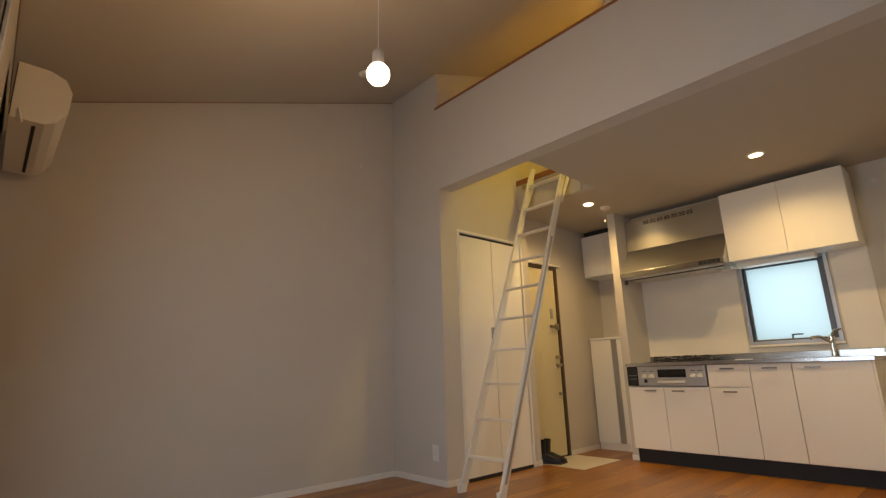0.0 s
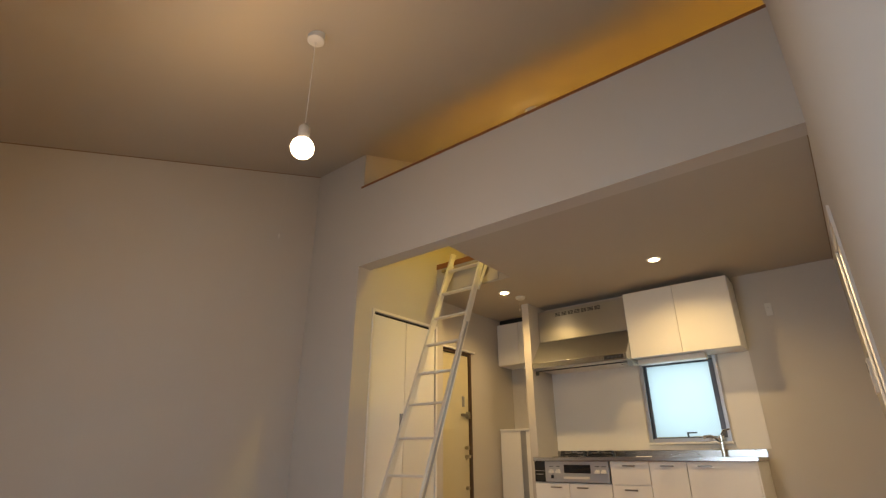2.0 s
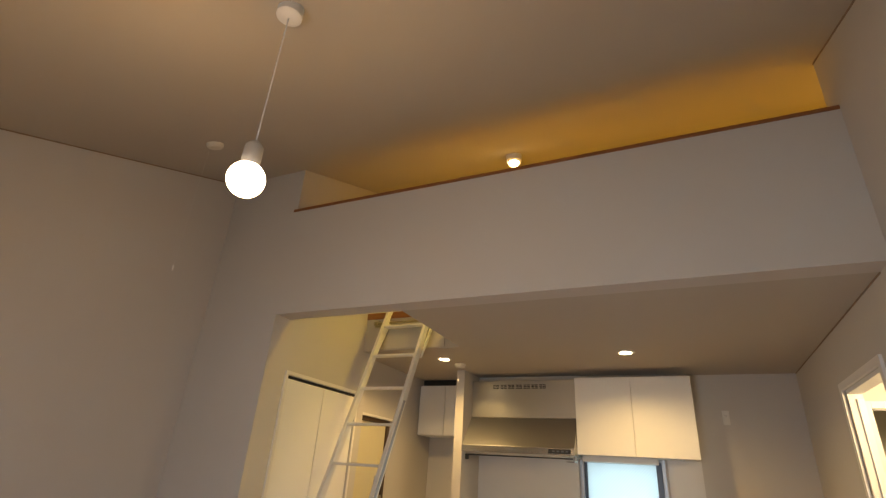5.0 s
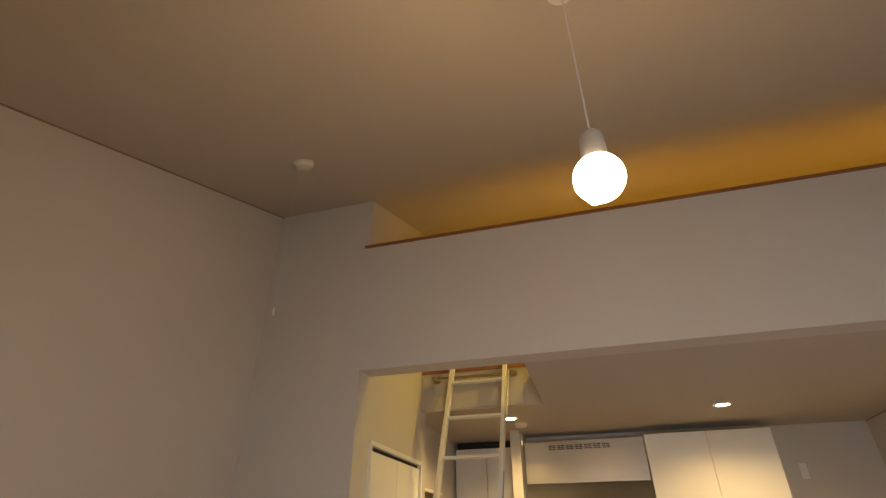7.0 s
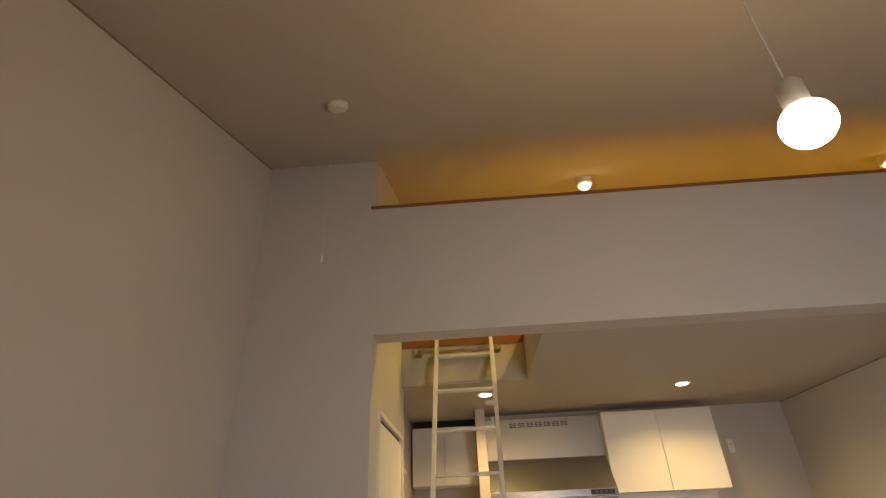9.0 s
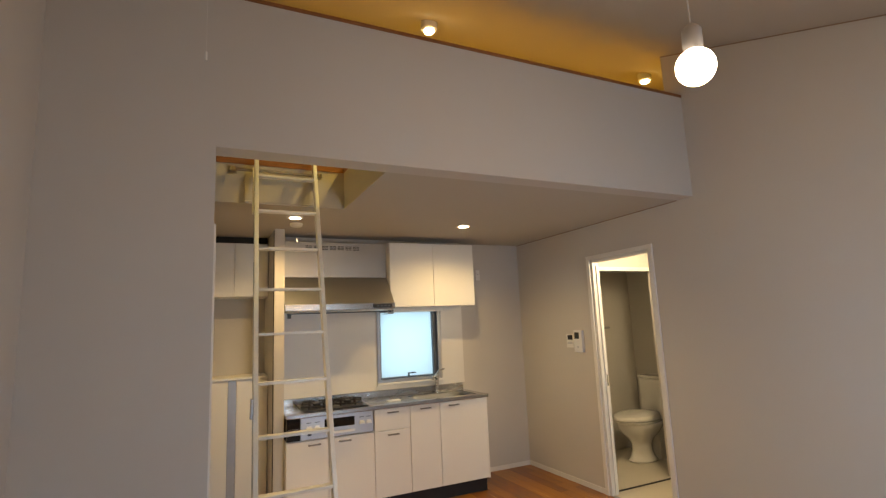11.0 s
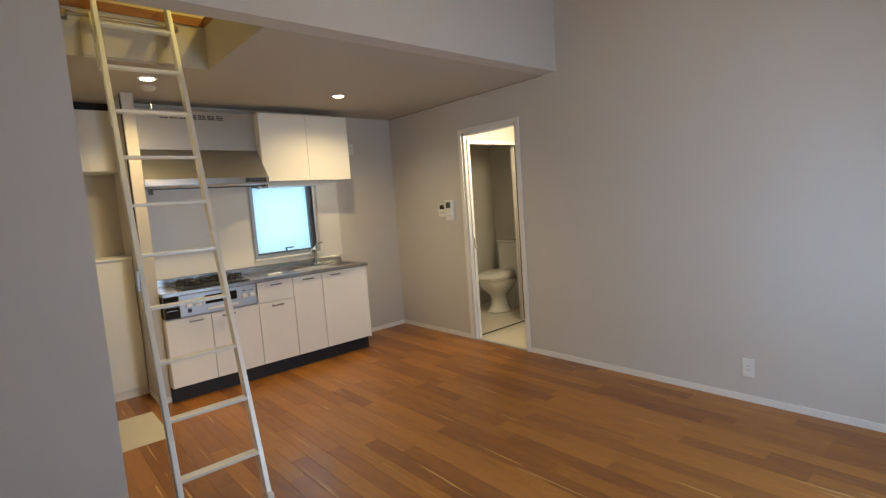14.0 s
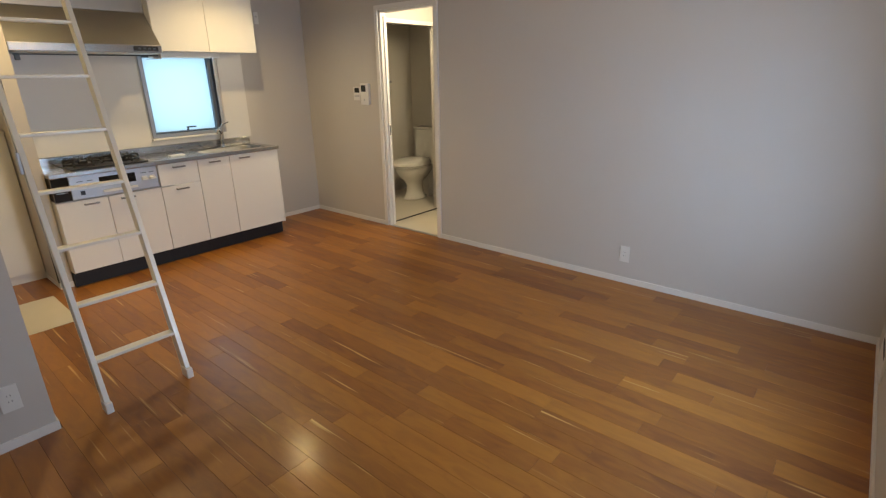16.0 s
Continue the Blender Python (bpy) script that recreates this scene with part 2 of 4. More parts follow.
def add_prism(bm, pts, axis, a, b):
    """An outline pushed along an axis; outline coordinates are the two other axes in order."""
    def place(p, c):
        q = list(p)
        q.insert("xyz".index(axis), c)
        return q
    lo = [bm.verts.new(place(p, a)) for p in pts]
    hi = [bm.verts.new(place(p, b)) for p in pts]
    n = len(pts)
    for k in range(n):
        bm.faces.new((lo[k], lo[(k + 1) % n], hi[(k + 1) % n], hi[k]))
    bm.faces.new(lo[::-1])
    bm.faces.new(hi)


def add_turned(bm, c, profile, n=24, sx=1.0, sy=1.0):
    """A profile of (radius, height) turned about the upright axis through c."""
    rings = []
    for r, h in profile:
        rings.append([bm.verts.new((c[0] + r * sx * math.cos(k * 2 * math.pi / n), c[1] + r * sy * math.sin(k * 2 * math.pi / n), c[2] + h)) for k in range(n)])
    for a, b in zip(rings, rings[1:]):
        for k in range(n):
            bm.faces.new((a[k], a[(k + 1) % n], b[(k + 1) % n], b[k]))
    bm.faces.new(rings[0][::-1])
    bm.faces.new(rings[-1])


def thing(name, at, label, category, group=""):
    ob = new(name)
    ob.empty_display_size = 0.05
    ob.location = at
    return tagged(ob, label, category, group)


def part(name, bm, mat, parent=None, label="", bevel=0.0, smooth=False, kind=""):
    """One mesh object, given in room coordinates, under its thing or part."""
    if bevel:
        bmesh.ops.bevel(bm, geom=bm.edges[:] + bm.verts[:], offset=bevel, segments=2, affect="EDGES", profile=0.6)
    bmesh.ops.recalc_face_normals(bm, faces=bm.faces[:])
    root = parent
    while root is not None and root.parent is not None:
        root = root.parent
    if root is not None:
        bmesh.ops.translate(bm, vec=-Vector(root.location), verts=bm.verts[:])
    me = bpy.data.meshes.new(name)
    bm.to_mesh(me)
    bm.free()
    me.materials.append(mat)
    if smooth:
        for p in me.polygons:
            p.use_smooth = True
        me.set_sharp_from_angle(angle=radians(35))
    ob = new(name, me)
    if parent is not None:
        ob.parent = parent
    return tagged(ob, label, kind=kind)


def boxes(name, mat, parent, *dims, bevel=0.0, label="", kind=""):
    bm = bmesh.new()
    for d in dims:
        add_box(bm, *d)
    return part(name, bm, mat, parent, label, bevel, kind=kind)


def tube(name, mat, parent, pts, r, label="", n=12):
    """A bent round bar through points."""
    bm = bmesh.new()
    for a, b in zip(pts, pts[1:]):
        add_tube(bm, a, b, r, n)
    for p in pts[1:-1]:
        bmesh.ops.create_uvsphere(bm, u_segments=n, v_segments=6, radius=r, matrix=Matrix.Translation(p))
    return part(name, bm, mat, parent, label, smooth=True)


def structure(name, mat, *dims, label="", bevel=0.0):
    ob = boxes(name, mat, None, *dims, bevel=bevel, label=label, kind="structure")
    return ob


def sloped(name, mat, pieces, label=""):
    bm = bmesh.new()
    for x0, x1, y0, y1, z0, z1 in pieces:
        add_box(bm, x0, x1, y0, y1, z0, z1, None if z1 is not None else (lambda x: zc(x) + 0.06))
    return part(name, bm, mat, None, label, kind="structure")


# ---- walls, floors, ceilings ----
DX0, DX1, DZ = 4.185, 4.878, 2.07       # washroom doorway
T, TS = 0.12, 0.075
WY0, WY1, WZ0, WZ1 = 4.03, 4.97, 0.82, 2.25   # tall west window
sloped("wall_west", WALL, [(XW - T, XW, YS - TS, WY0, -0.1, None), (XW - T, XW, WY1, YN + T, -0.1, None),
                           (XW - T, XW, WY0, WY1, -0.1, WZ0), (XW - T, XW, WY0, WY1, WZ1, None)], "off-white papered wall with a tall window")
sloped("wall_north", WALL, [(XW, XS, YN, YN + T, -0.1, None)], "plain off-white papered wall")
sloped("wall_south", WALL, [(XW, XS + 0.14, YS - TS, YS, -0.1, None), (XS + 0.14, DX0, YS - TS, YS, -0.1, ZF - 0.031), (DX1, XK + T, YS - TS, YS, -0.1, ZF - 0.031), (DX0, DX1, YS - TS, YS, DZ, ZF - 0.031)],
       "off-white papered wall with the washroom doorway")
KY0, KY1, KZ0, KZ1 = 4.015, 4.635, 1.03, 1.70   # kitchen window opening
sloped("wall_east", WALL, [(XK, XK + T, YS, KY0, -0.1, None), (XK, XK + T, KY1, 5.68, -0.1, None), (XK, XK + T, KY0, KY1, -0.1, KZ0),
                           (XK, XK + T, KY0, KY1, KZ1, None)], "off-white kitchen wall with a small window")
sloped("wall_closet", WALL, [(XS, 3.92, YB, YN + T, -0.1, None), (3.92, 4.80, YB, YN + T, 2.07, None), (4.80, 4.90, YB, YN + T, -0.1, None),
                             (3.92, 4.80, YN - 0.05, YN + T, -0.1, 2.07)], "off-white wall round the built-in closet")
sloped("wall_entry", WALL, [(4.90, 4.96, YE, YE + T, -0.1, None), (4.96, 5.50, YE, YE + T, 1.92, None), (5.50, XE + T, YE, YE + T, -0.1, None),
                            (XE, XE + T, 5.68, YE, -0.1, None), (XK + T, XE, 5.60, 5.68, -0.1, None)], "off-white walls of the small entry")
structure("wall_partition", WALL, (5.64, XK, 5.60, 5.68, 0, ZK), label="off-white partition between hob and shoe cabinet")
structure("wall_beam", WALL, (XS, XS + 0.14, YS, YB, ZK, ZP - 0.02), label="off-white parapet in front of the loft")
structure("beam_trim", WALL, (XS - 0.003, XS + 0.012, YS, YB, ZK - 0.004, ZK + 0.004), label="thin white edge bead under the beam")
structure("trim_loft", TRIMW, (XS - 0.006, XS + 0.15, YS, YB + 0.03, ZP - 0.02, ZP), label="reddish brown wooden cap on the loft parapet", bevel=0.002)
HX0, HX1, HY0, HY1 = 3.87, 4.80, 5.30, 6.175
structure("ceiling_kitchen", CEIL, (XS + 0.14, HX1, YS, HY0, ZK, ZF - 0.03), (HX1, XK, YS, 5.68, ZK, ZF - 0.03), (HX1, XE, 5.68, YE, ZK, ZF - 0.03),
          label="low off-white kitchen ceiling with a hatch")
structure("trim_hatch", TRIMW, (HX1 - 0.005, HX1 + 0.08, HY0 - 0.08, HY1, ZF - 0.03, ZF + 0.025), (HX0, HX1 - 0.005, HY0 - 0.08, HY0 + 0.005, ZF - 0.03, ZF + 0.025),
          label="dark red wooden rim of the loft hatch")
structure("floor_loft", FLOORL, (HX1 + 0.08, XK, 1.35, YB, ZF - 0.03, ZF), (HX0, HX1 + 0.08, 1.35, HY0 - 0.08, ZF - 0.03, ZF), label="wooden floor of the loft")
LY = 1.35
sloped("wall_loft", WALL, [(XS, XS + 0.14, LY, YS - TS, 2.31, None), (XS, XK + T, LY - T, LY, 2.31, None), (XK, XK + T, LY, YS, 2.31, None)], "off-white walls of the loft over the washroom")
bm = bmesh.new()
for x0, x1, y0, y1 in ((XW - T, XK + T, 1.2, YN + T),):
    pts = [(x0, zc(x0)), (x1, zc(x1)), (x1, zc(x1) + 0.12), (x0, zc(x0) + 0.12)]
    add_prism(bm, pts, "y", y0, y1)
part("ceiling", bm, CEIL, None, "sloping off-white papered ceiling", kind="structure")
bm = bmesh.new()
add_prism(bm, [(XW, zc(XW) - 0.007), (XS, zc(XS) - 0.007), (XS, zc(XS) + 0.003), (XW, zc(XW) + 0.003)], "y", YN - 0.005, YN + 0.001)
add_prism(bm, [(XW, zc(XW) - 0.007), (XS + 0.14, zc(XS + 0.14) - 0.007), (XS + 0.14, zc(XS + 0.14) + 0.003), (XW, zc(XW) + 0.003)], "y", YS - 0.001, YS + 0.005)
add_box(bm, XW - 0.001, XW + 0.005, YS + 0.005, YN - 0.005, zc(XW) - 0.009, zc(XW) + 0.002)
add_box(bm, XS + 0.14, XK, YS - 0.001, YS + 0.005, ZK - 0.006, ZK + 0.001)
part("trim_joint", bm, JOINT_SHADE, None, "thin joint line between walls and ceiling, corner shadow in its brown", kind="structure")
floor = structure("floor", SHADE, (XW - T, XE + T, YS, YN + T, -0.12, -0.014), label="reddish cherry strip floor with pale streaks")

# ---- washroom and bath behind the doorway ----
structure("wall_washroom", WALL, (3.85, 3.95, 1.5, YS - TS, -0.1, 2.3), (3.95, 4.94, 1.4, 1.5, -0.1, 2.3),
          (4.94, 4.99, 1.5, 2.11, -0.1, 2.3), (4.94, 4.99, 2.11, YS - TS, 1.99, 2.3), label="off-white washroom walls")
structure("wall_bath", BATHWALL, (6.0, 6.06, 1.3, YS - TS, -0.1, 2.3), (4.94, 6.0, 1.3, 1.36, -0.1, 2.3), (4.99, 6.0, YS - TS - 0.03, YS - TS, -0.1, 2.3), label="grey bath wall panels")
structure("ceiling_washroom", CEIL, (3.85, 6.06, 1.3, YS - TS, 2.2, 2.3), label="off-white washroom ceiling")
structure("floor_washroom", VINYL, (3.85, 6.06, 1.3, YS, -0.06, -0.002), label="cream vinyl washroom floor")
d1 = tagged(boxes("door_1", TRIM, None, (DX0 - 0.04, DX0, YS - 0.004, YS + 0.014, 0, DZ + 0.04), (DX1, DX1 + 0.04, YS - 0.004, YS + 0.014, 0, DZ + 0.04),
                  (DX0, DX1, YS - 0.004, YS + 0.014, DZ, DZ + 0.04), (DX1 - 0.022, DX1 + 0.002, YS - TS, YS - 0.004, 0, DZ),
                  (DX0 - 0.002, DX0 + 0.022, YS - TS, YS - 0.004, 0, DZ), (DX0, DX1, YS - TS, YS - 0.004, DZ - 0.022, DZ), bevel=0.0015),
            "white casing of the open washroom doorway", kind="structure")
leaf = boxes("door_leaf", WHITE, d1, (DX1 - 0.034, DX1 - 0.023, YS - 0.072, YS - 0.040, 0.01, 2.02), label="edge of the white sliding door pushed into the wall")
boxes("door_handle", CHROME, leaf, (DX1 - 0.037, DX1 - 0.033, YS - 0.064, YS - 0.048, 0.93, 1.03), label="small chrome recessed pull", bevel=0.001)
boxes("threshold", ALU, d1, (DX0, DX1, YS - 0.03, YS + 0.004, -0.004, 0.003), label="thin metal threshold strip")
bd = tagged(boxes("door_2", TRIM, None, (4.920, 4.945, 2.08, 2.115, 0, 2.02), (4.920, 4.945, 2.845, 2.88, 0, 2.02), (4.920, 4.945, 2.115, 2.845, 1.98, 2.02), bevel=0.002),
            "white frame of the open bath doorway", kind="structure")
boxes("gasket", BLACK, bd, (4.910, 4.920, 2.115, 2.124, 0.02, 1.98), (4.910, 4.920, 2.124, 2.845, 1.968, 1.98), (4.910, 4.930, 2.11, 2.845, -0.001, 0.006), label="dark rubber seal line")
boxes("door_leaf", WHITE, bd, (4.878, 4.910, 2.07, 2.10, 0.02, 1.99), label="edge of the folded white bath door", bevel=0.002)
boxes("door_handle", CHROME, bd, (4.872, 4.878, 2.078, 2.092, 0.93, 1.03), label="small chrome pull on the bath door", bevel=0.001)
for z in (0.06, 1.90):
    boxes("hinge", BLACK, bd, (4.870, 4.914, 2.102, 2.116, z, z + 0.07), bevel=0.001)


def toilet(x, y):
    """Close-coupled; its back to the wall at lower y."""
    t = thing("toilet", (x, y, 0), "white ceramic toilet with closed lid, cistern against the grey wall", "toilet")
    bm = bmesh.new()
    add_turned(bm, (x, y + 0.37, 0), [(0.125, 0), (0.130, 0.012), (0.105, 0.04), (0.088, 0.10), (0.086, 0.18), (0.110, 0.235), (0.165, 0.295), (0.198, 0.36), (0.205, 0.40), (0.200, 0.412)], 32, 0.97, 1.38)
    add_box(bm, x - 0.11, x + 0.11, y + 0.02, y + 0.22, 0.0, 0.39)
    part("bowl", bm, CERAMIC, t, smooth=True)
    circle = [k * math.tau / 36 for k in range(36)]
    bm = bmesh.new()
    rings = []
    for s, z in ((0.97, 0.414), (1.0, 0.420), (1.0, 0.428), (0.97, 0.432)):
        rings.append([bm.verts.new((x + 0.205 * s * math.cos(a), y + 0.41 + 0.275 * s * math.sin(a), z)) for a in circle])
    for a, b in zip(rings, rings[1:]):
        for k in range(36):
            bm.faces.new((a[k], a[(k + 1) % 36], b[(k + 1) % 36], b[k]))
    bm.faces.new(rings[0][::-1])
    bm.faces.new(rings[-1])
    part("seat", bm, CERAMIC, t, smooth=True)
    bm = bmesh.new()
    rings = []
    for s, z in ((0.97, 0.436), (1.01, 0.442), (1.01, 0.458), (0.96, 0.476), (0.80, 0.490), (0.45, 0.499)):
        rings.append([bm.verts.new((x + 0.207 * s * math.cos(a), y + 0.41 + 0.280 * s * math.sin(a), z + (0.018 if math.sin(a) < 0 else 0.018 * (1 - math.sin(a))) * (s < 1.0))) for a in circle])
    for a, b in zip(rings, rings[1:]):
        for k in range(36):
            bm.faces.new((a[k], a[(k + 1) % 36], b[(k + 1) % 36], b[k]))
    bm.faces.new(rings[0][::-1])
    bm.faces.new(rings[-1])
    part("lid", bm, CERAMIC, t, "white domed plastic lid, closed", smooth=True)
    boxes("cistern", CERAMIC, t, (x - 0.175, x + 0.175, y - 0.02, y + 0.15, 0.39, 0.84), bevel=0.02)
    boxes("cistern_lid", CERAMIC, t, (x - 0.185, x + 0.185, y - 0.02, y + 0.165, 0.842, 0.87), bevel=0.008)
    boxes("flush_lever", CHROME, t, (x - 0.183, x - 0.175, y + 0.05, y + 0.11, 0.78, 0.80), bevel=0.002)
    tube("supply_hose", CHROME, t, [(x + 0.16, y + 0.05, 0.39), (x + 0.2, y + 0.06, 0.22), (x + 0.2, y - 0.02, 0.16)], 0.008)
    return t


toilet(5.52, 1.50)
tb = thing("towel_bar", (5.985, 1.98, 1.42), "slim grey towel bar on the grey bath wall", "towel bar")
tube("bar", ALU, tb, [(5.93, 1.80, 1.42), (5.93, 2.14, 1.42)], 0.014)
for y in (1.81, 2.13):
    tube("bracket", ALU, tb, [(5.93, y, 1.42), (6.0, y, 1.42)], 0.010)

# ---- closet and entry ----
closet = thing("closet_door", (4.335, 6.195, 0), "white two-leaf folding closet door in a slim frame", "closet door")
boxes("frame", TRIM, closet, (3.92, 3.945, 6.163, 6.215, 0, 2.07), (4.775, 4.80, 6.163, 6.215, 0, 2.07), (3.945, 4.775, 6.163, 6.215, 2.045, 2.07), bevel=0.002)
for x0, x1 in ((3.95, 4.357), (4.363, 4.77)):
    boxes("door_leaf", WHITE, closet, (x0, x1, 6.177, 6.197, 0.012, 2.022), bevel=0.002)
boxes("track", SHADE, closet, (3.945, 4.775, 6.190, 6.215, 2.024, 2.045), label="dark track slot above the leaves")
# shade below the leaves, painted as a near-black strip
boxes("bottom_gap", SHADE, closet, (3.945, 4.775, 6.175, 6.215, 0.0, 0.024), label="dark strip painting the shade under the leaves")

entry = thing("entry_door", (5.23, 6.31, 0), "closed cream steel entry door in a dark bronze frame", "door")
boxes("frame", DOORFRAME, entry, (4.96, 4.99, YE - 0.006, YE + 0.07, 0, 1.92), (5.462, 5.50, YE - 0.006, YE + 0.07, 0, 1.92), (4.99, 5.462, YE - 0.006, YE + 0.07, 1.885, 1.92), bevel=0.002)
boxes("leaf", DOORM, entry, (4.992, 5.460, YE + 0.012, YE + 0.05, 0.012, 1.883), bevel=0.002)
boxes("head_trim", TRIM, entry, (4.95, 5.55, YE - 0.03, YE - 0.006, 1.92, 1.94), label="thin white ledge over the door", bevel=0.002)
boxes("name_plate", ALU, entry, (5.35, 5.39, YE + 0.006, YE + 0.014, 1.36, 1.46), label="small grey viewer plate", bevel=0.002)
guard = boxes("door_guard", BRASSY, entry, (5.33, 5.45, YE - 0.01, YE + 0.014, 1.265, 1.29), (5.42, 5.45, YE - 0.02, YE + 0.014, 1.245, 1.31), label="dull metal swing guard", bevel=0.003)
bm = bmesh.new()
add_tube(bm, (5.40, YE + 0.02, 0.965), (5.40, YE - 0.03, 0.965), 0.018)
part("thumb_turn", bm, BRASSY, entry, smooth=True)
bm = bmesh.new()
add_tube(bm, (5.40, YE + 0.02, 0.885), (5.40, YE - 0.045, 0.885), 0.016)
add_tube(bm, (5.40, YE - 0.04, 0.885), (5.33, YE - 0.045, 0.86), 0.008)
part("door_handle", bm, BRASSY, entry, "dull nickel lever handle", smooth=True)
bm = bmesh.new()
add_tube(bm, (5.41, YE + 0.02, 0.60), (5.41, YE - 0.02, 0.60), 0.016)
part("lower_lock", bm, BRASSY, entry, smooth=True)


def boot(x, y, turn):
    t = thing("boot", (x, y, 0), "black leather ankle boot by the entry door", "shoe", "boots at the entry")
    bm = bmesh.new()
    add_turned(bm, (x, y, 0.012), [(0.040, 0), (0.043, 0.03), (0.036, 0.08), (0.040, 0.14), (0.046, 0.19), (0.041, 0.188), (0.034, 0.12)], 16, 1.0, 1.15)
    part("shaft", bm, LEATHER, t, smooth=True)
    bm = bmesh.new()
    add_prism(bm, [(y + 0.05, 0.012), (y + 0.05, 0.075), (y - 0.04, 0.09), (y - 0.10, 0.065), (y - 0.17, 0.048), (y - 0.195, 0.03), (y - 0.19, 0.012)], "x", x - 0.038, x + 0.038)
    part("foot", bm, LEATHER, t, bevel=0.012, smooth=True)
    boxes("sole", BLACK, t, (x - 0.041, x + 0.041, y - 0.195, y + 0.055, 0.0, 0.013), bevel=0.004)
    t.rotation_euler.z = radians(turn)
    return t


boot(4.975, 6.235, 20)
boot(5.065, 6.245, 8)
structure("floor_entry", TILE, (4.94, 5.55, 5.76, YE, -0.02, 0.002), label="beige vinyl tile floor of the entry")


def tall_cab(name, label, x0, x1, y0, y1, z0, z1, split, strip=0.0, top=False):
    t = thing(name, (x1, (y0 + y1) / 2, z0), label, "cabinet")
    boxes("carcass", WHITE, t, (x0 + 0.02, x1, y0, y1, z0, z1 - (0.02 if top else 0)), bevel=0.001)
    g = 0.002
    for a, b in ((y0, split - strip / 2), (split + strip / 2, y1)):
        boxes("door", WHITE, t, (x0, x0 + 0.018, a + g, b - g, z0 + 0.003, z1 - (0.024 if top else 0.003)), bevel=0.0015)
    if strip:
        boxes("handle_strip", ALU, t, (x0 + 0.006, x0 + 0.019, split - strip / 2, split + strip / 2, z0 + 0.003, z1 - 0.024), label="brushed aluminium grip strip between the doors")
    if top:
        boxes("top", WHITE, t, (x0 - 0.012, x1, y0, y1, z1 - 0.02, z1), bevel=0.002)
    return t


sc = tall_cab("shoe_cabinet", "white two-door shoe cabinet with an aluminium grip strip", 6.02, XE, 5.685, 6.255, 0.07, 1.163, 5.972, 0.065, True)
boxes("plinth", TRIM, sc, (6.035, XE, 5.685, 6.255, 0, 0.07))
tall_cab("wall_cabinet", "white two-door wall cabinet hung above the shoe cabinet", 6.04, XE, 5.685, 6.255, 1.855, 2.336, 5.972)
# dark block in place of the shade between cabinet and ceiling
structure("trim_gap", SHADE, (6.10, XE, 5.69, 6.25, 2.338, ZK), label="dark block painting the shade over the wall cabinet")

# ---- kitchen ----
XF = 5.545


def handle(parent, y, z, w=0.10):
    bm = bmesh.new()
    add_box(bm, XF - 0.030, XF - 0.022, y - w / 2, y + w / 2, z - 0.006, z + 0.006)
    for s in (-1, 1):
        add_box(bm, XF - 0.023, XF + 0.001, y + s * (w / 2 - 0.008) - 0.005, y + s * (w / 2 - 0.008) + 0.005, z - 0.005, z + 0.005)
    return part("handle", bm, HANDLE, parent, "brushed metal bar handle", bevel=0.0015)


def front(parent, y0, y1, z0, z1, name="door", hy=None):
    p = boxes(name, WHITE, parent, (XF, XF + 0.018, y0 + 0.0025, y1 - 0.0025, z0, z1), bevel=0.0015)
    handle(p, (y0 + y1) / 2 if hy is None else hy, z1 - 0.032)
    return p


def base(label, y0, y1, z1):
    t = thing("base_cabinet", (6.1, (y0 + y1) / 2, 0), label, "cabinet", "kitchen base cabinets")
    boxes("carcass", WHITE, t, (XF + 0.02, XK - 0.003, y0 + 0.001, y1 - 0.001, 0.120, z1))
    boxes("kickboard", KICK, t, (XF + 0.055, XK - 0.05, y0 + 0.0005, y1 - 0.0005, 0.000, 0.120), label="black kickboard")
    return t


c1 = base("white two-door base cabinet under the hob, black kickboard", 4.872, 5.597, 0.665)
front(c1, 4.872, 5.262, 0.125, 0.662, hy=5.13)
front(c1, 5.262, 5.597, 0.125, 0.662, hy=5.38)
c2 = base("white base cabinet with a drawer over a door", 4.545, 4.872, 0.845)
front(c2, 4.545, 4.872, 0.665, 0.842, "drawer_front")
front(c2, 4.545, 4.872, 0.125, 0.658)
c3 = base("white two-door base cabinet under the sink", 3.775, 4.545, 0.710)
front(c3, 4.255, 4.545, 0.125, 0.842)
front(c3, 3.775, 4.255, 0.125, 0.842, hy=4.12)
boxes("side_panel", WHITE, c3, (XF + 0.001, XK - 0.003, 3.764, 3.7755, 0.120, 0.845))

g = thing("gas_grill", (5.705, 5.201, 0.670), "silver gas grill front with white levers and black side panel", "cooker")
boxes("body", SHADE, g, (XF + 0.03, 6.005, 4.886, 5.591, 0.670, 0.845))
boxes("fascia", SAT, g, (XF - 0.006, XF + 0.03, 4.883, 5.486, 0.672, 0.842), bevel=0.003)
boxes("side_panel", GLASS_DARK, g, (XF - 0.004, XF + 0.03, 5.488, 5.593, 0.672, 0.842), label="glossy black battery cover", bevel=0.002)
boxes("grill_window", GLASS_DARK, g, (XF - 0.010, XF - 0.005, 5.046, 5.296, 0.745, 0.815), label="dark glass grill window", bevel=0.002)
boxes("grill_handle", PLASTIC, g, (XF - 0.042, XF - 0.028, 5.051, 5.291, 0.700, 0.718), (XF - 0.03, XF - 0.006, 5.061, 5.076, 0.702, 0.714), (XF - 0.03, XF - 0.006, 5.266, 5.281, 0.702, 0.714), label="light grey grill drawer handle", bevel=0.003)
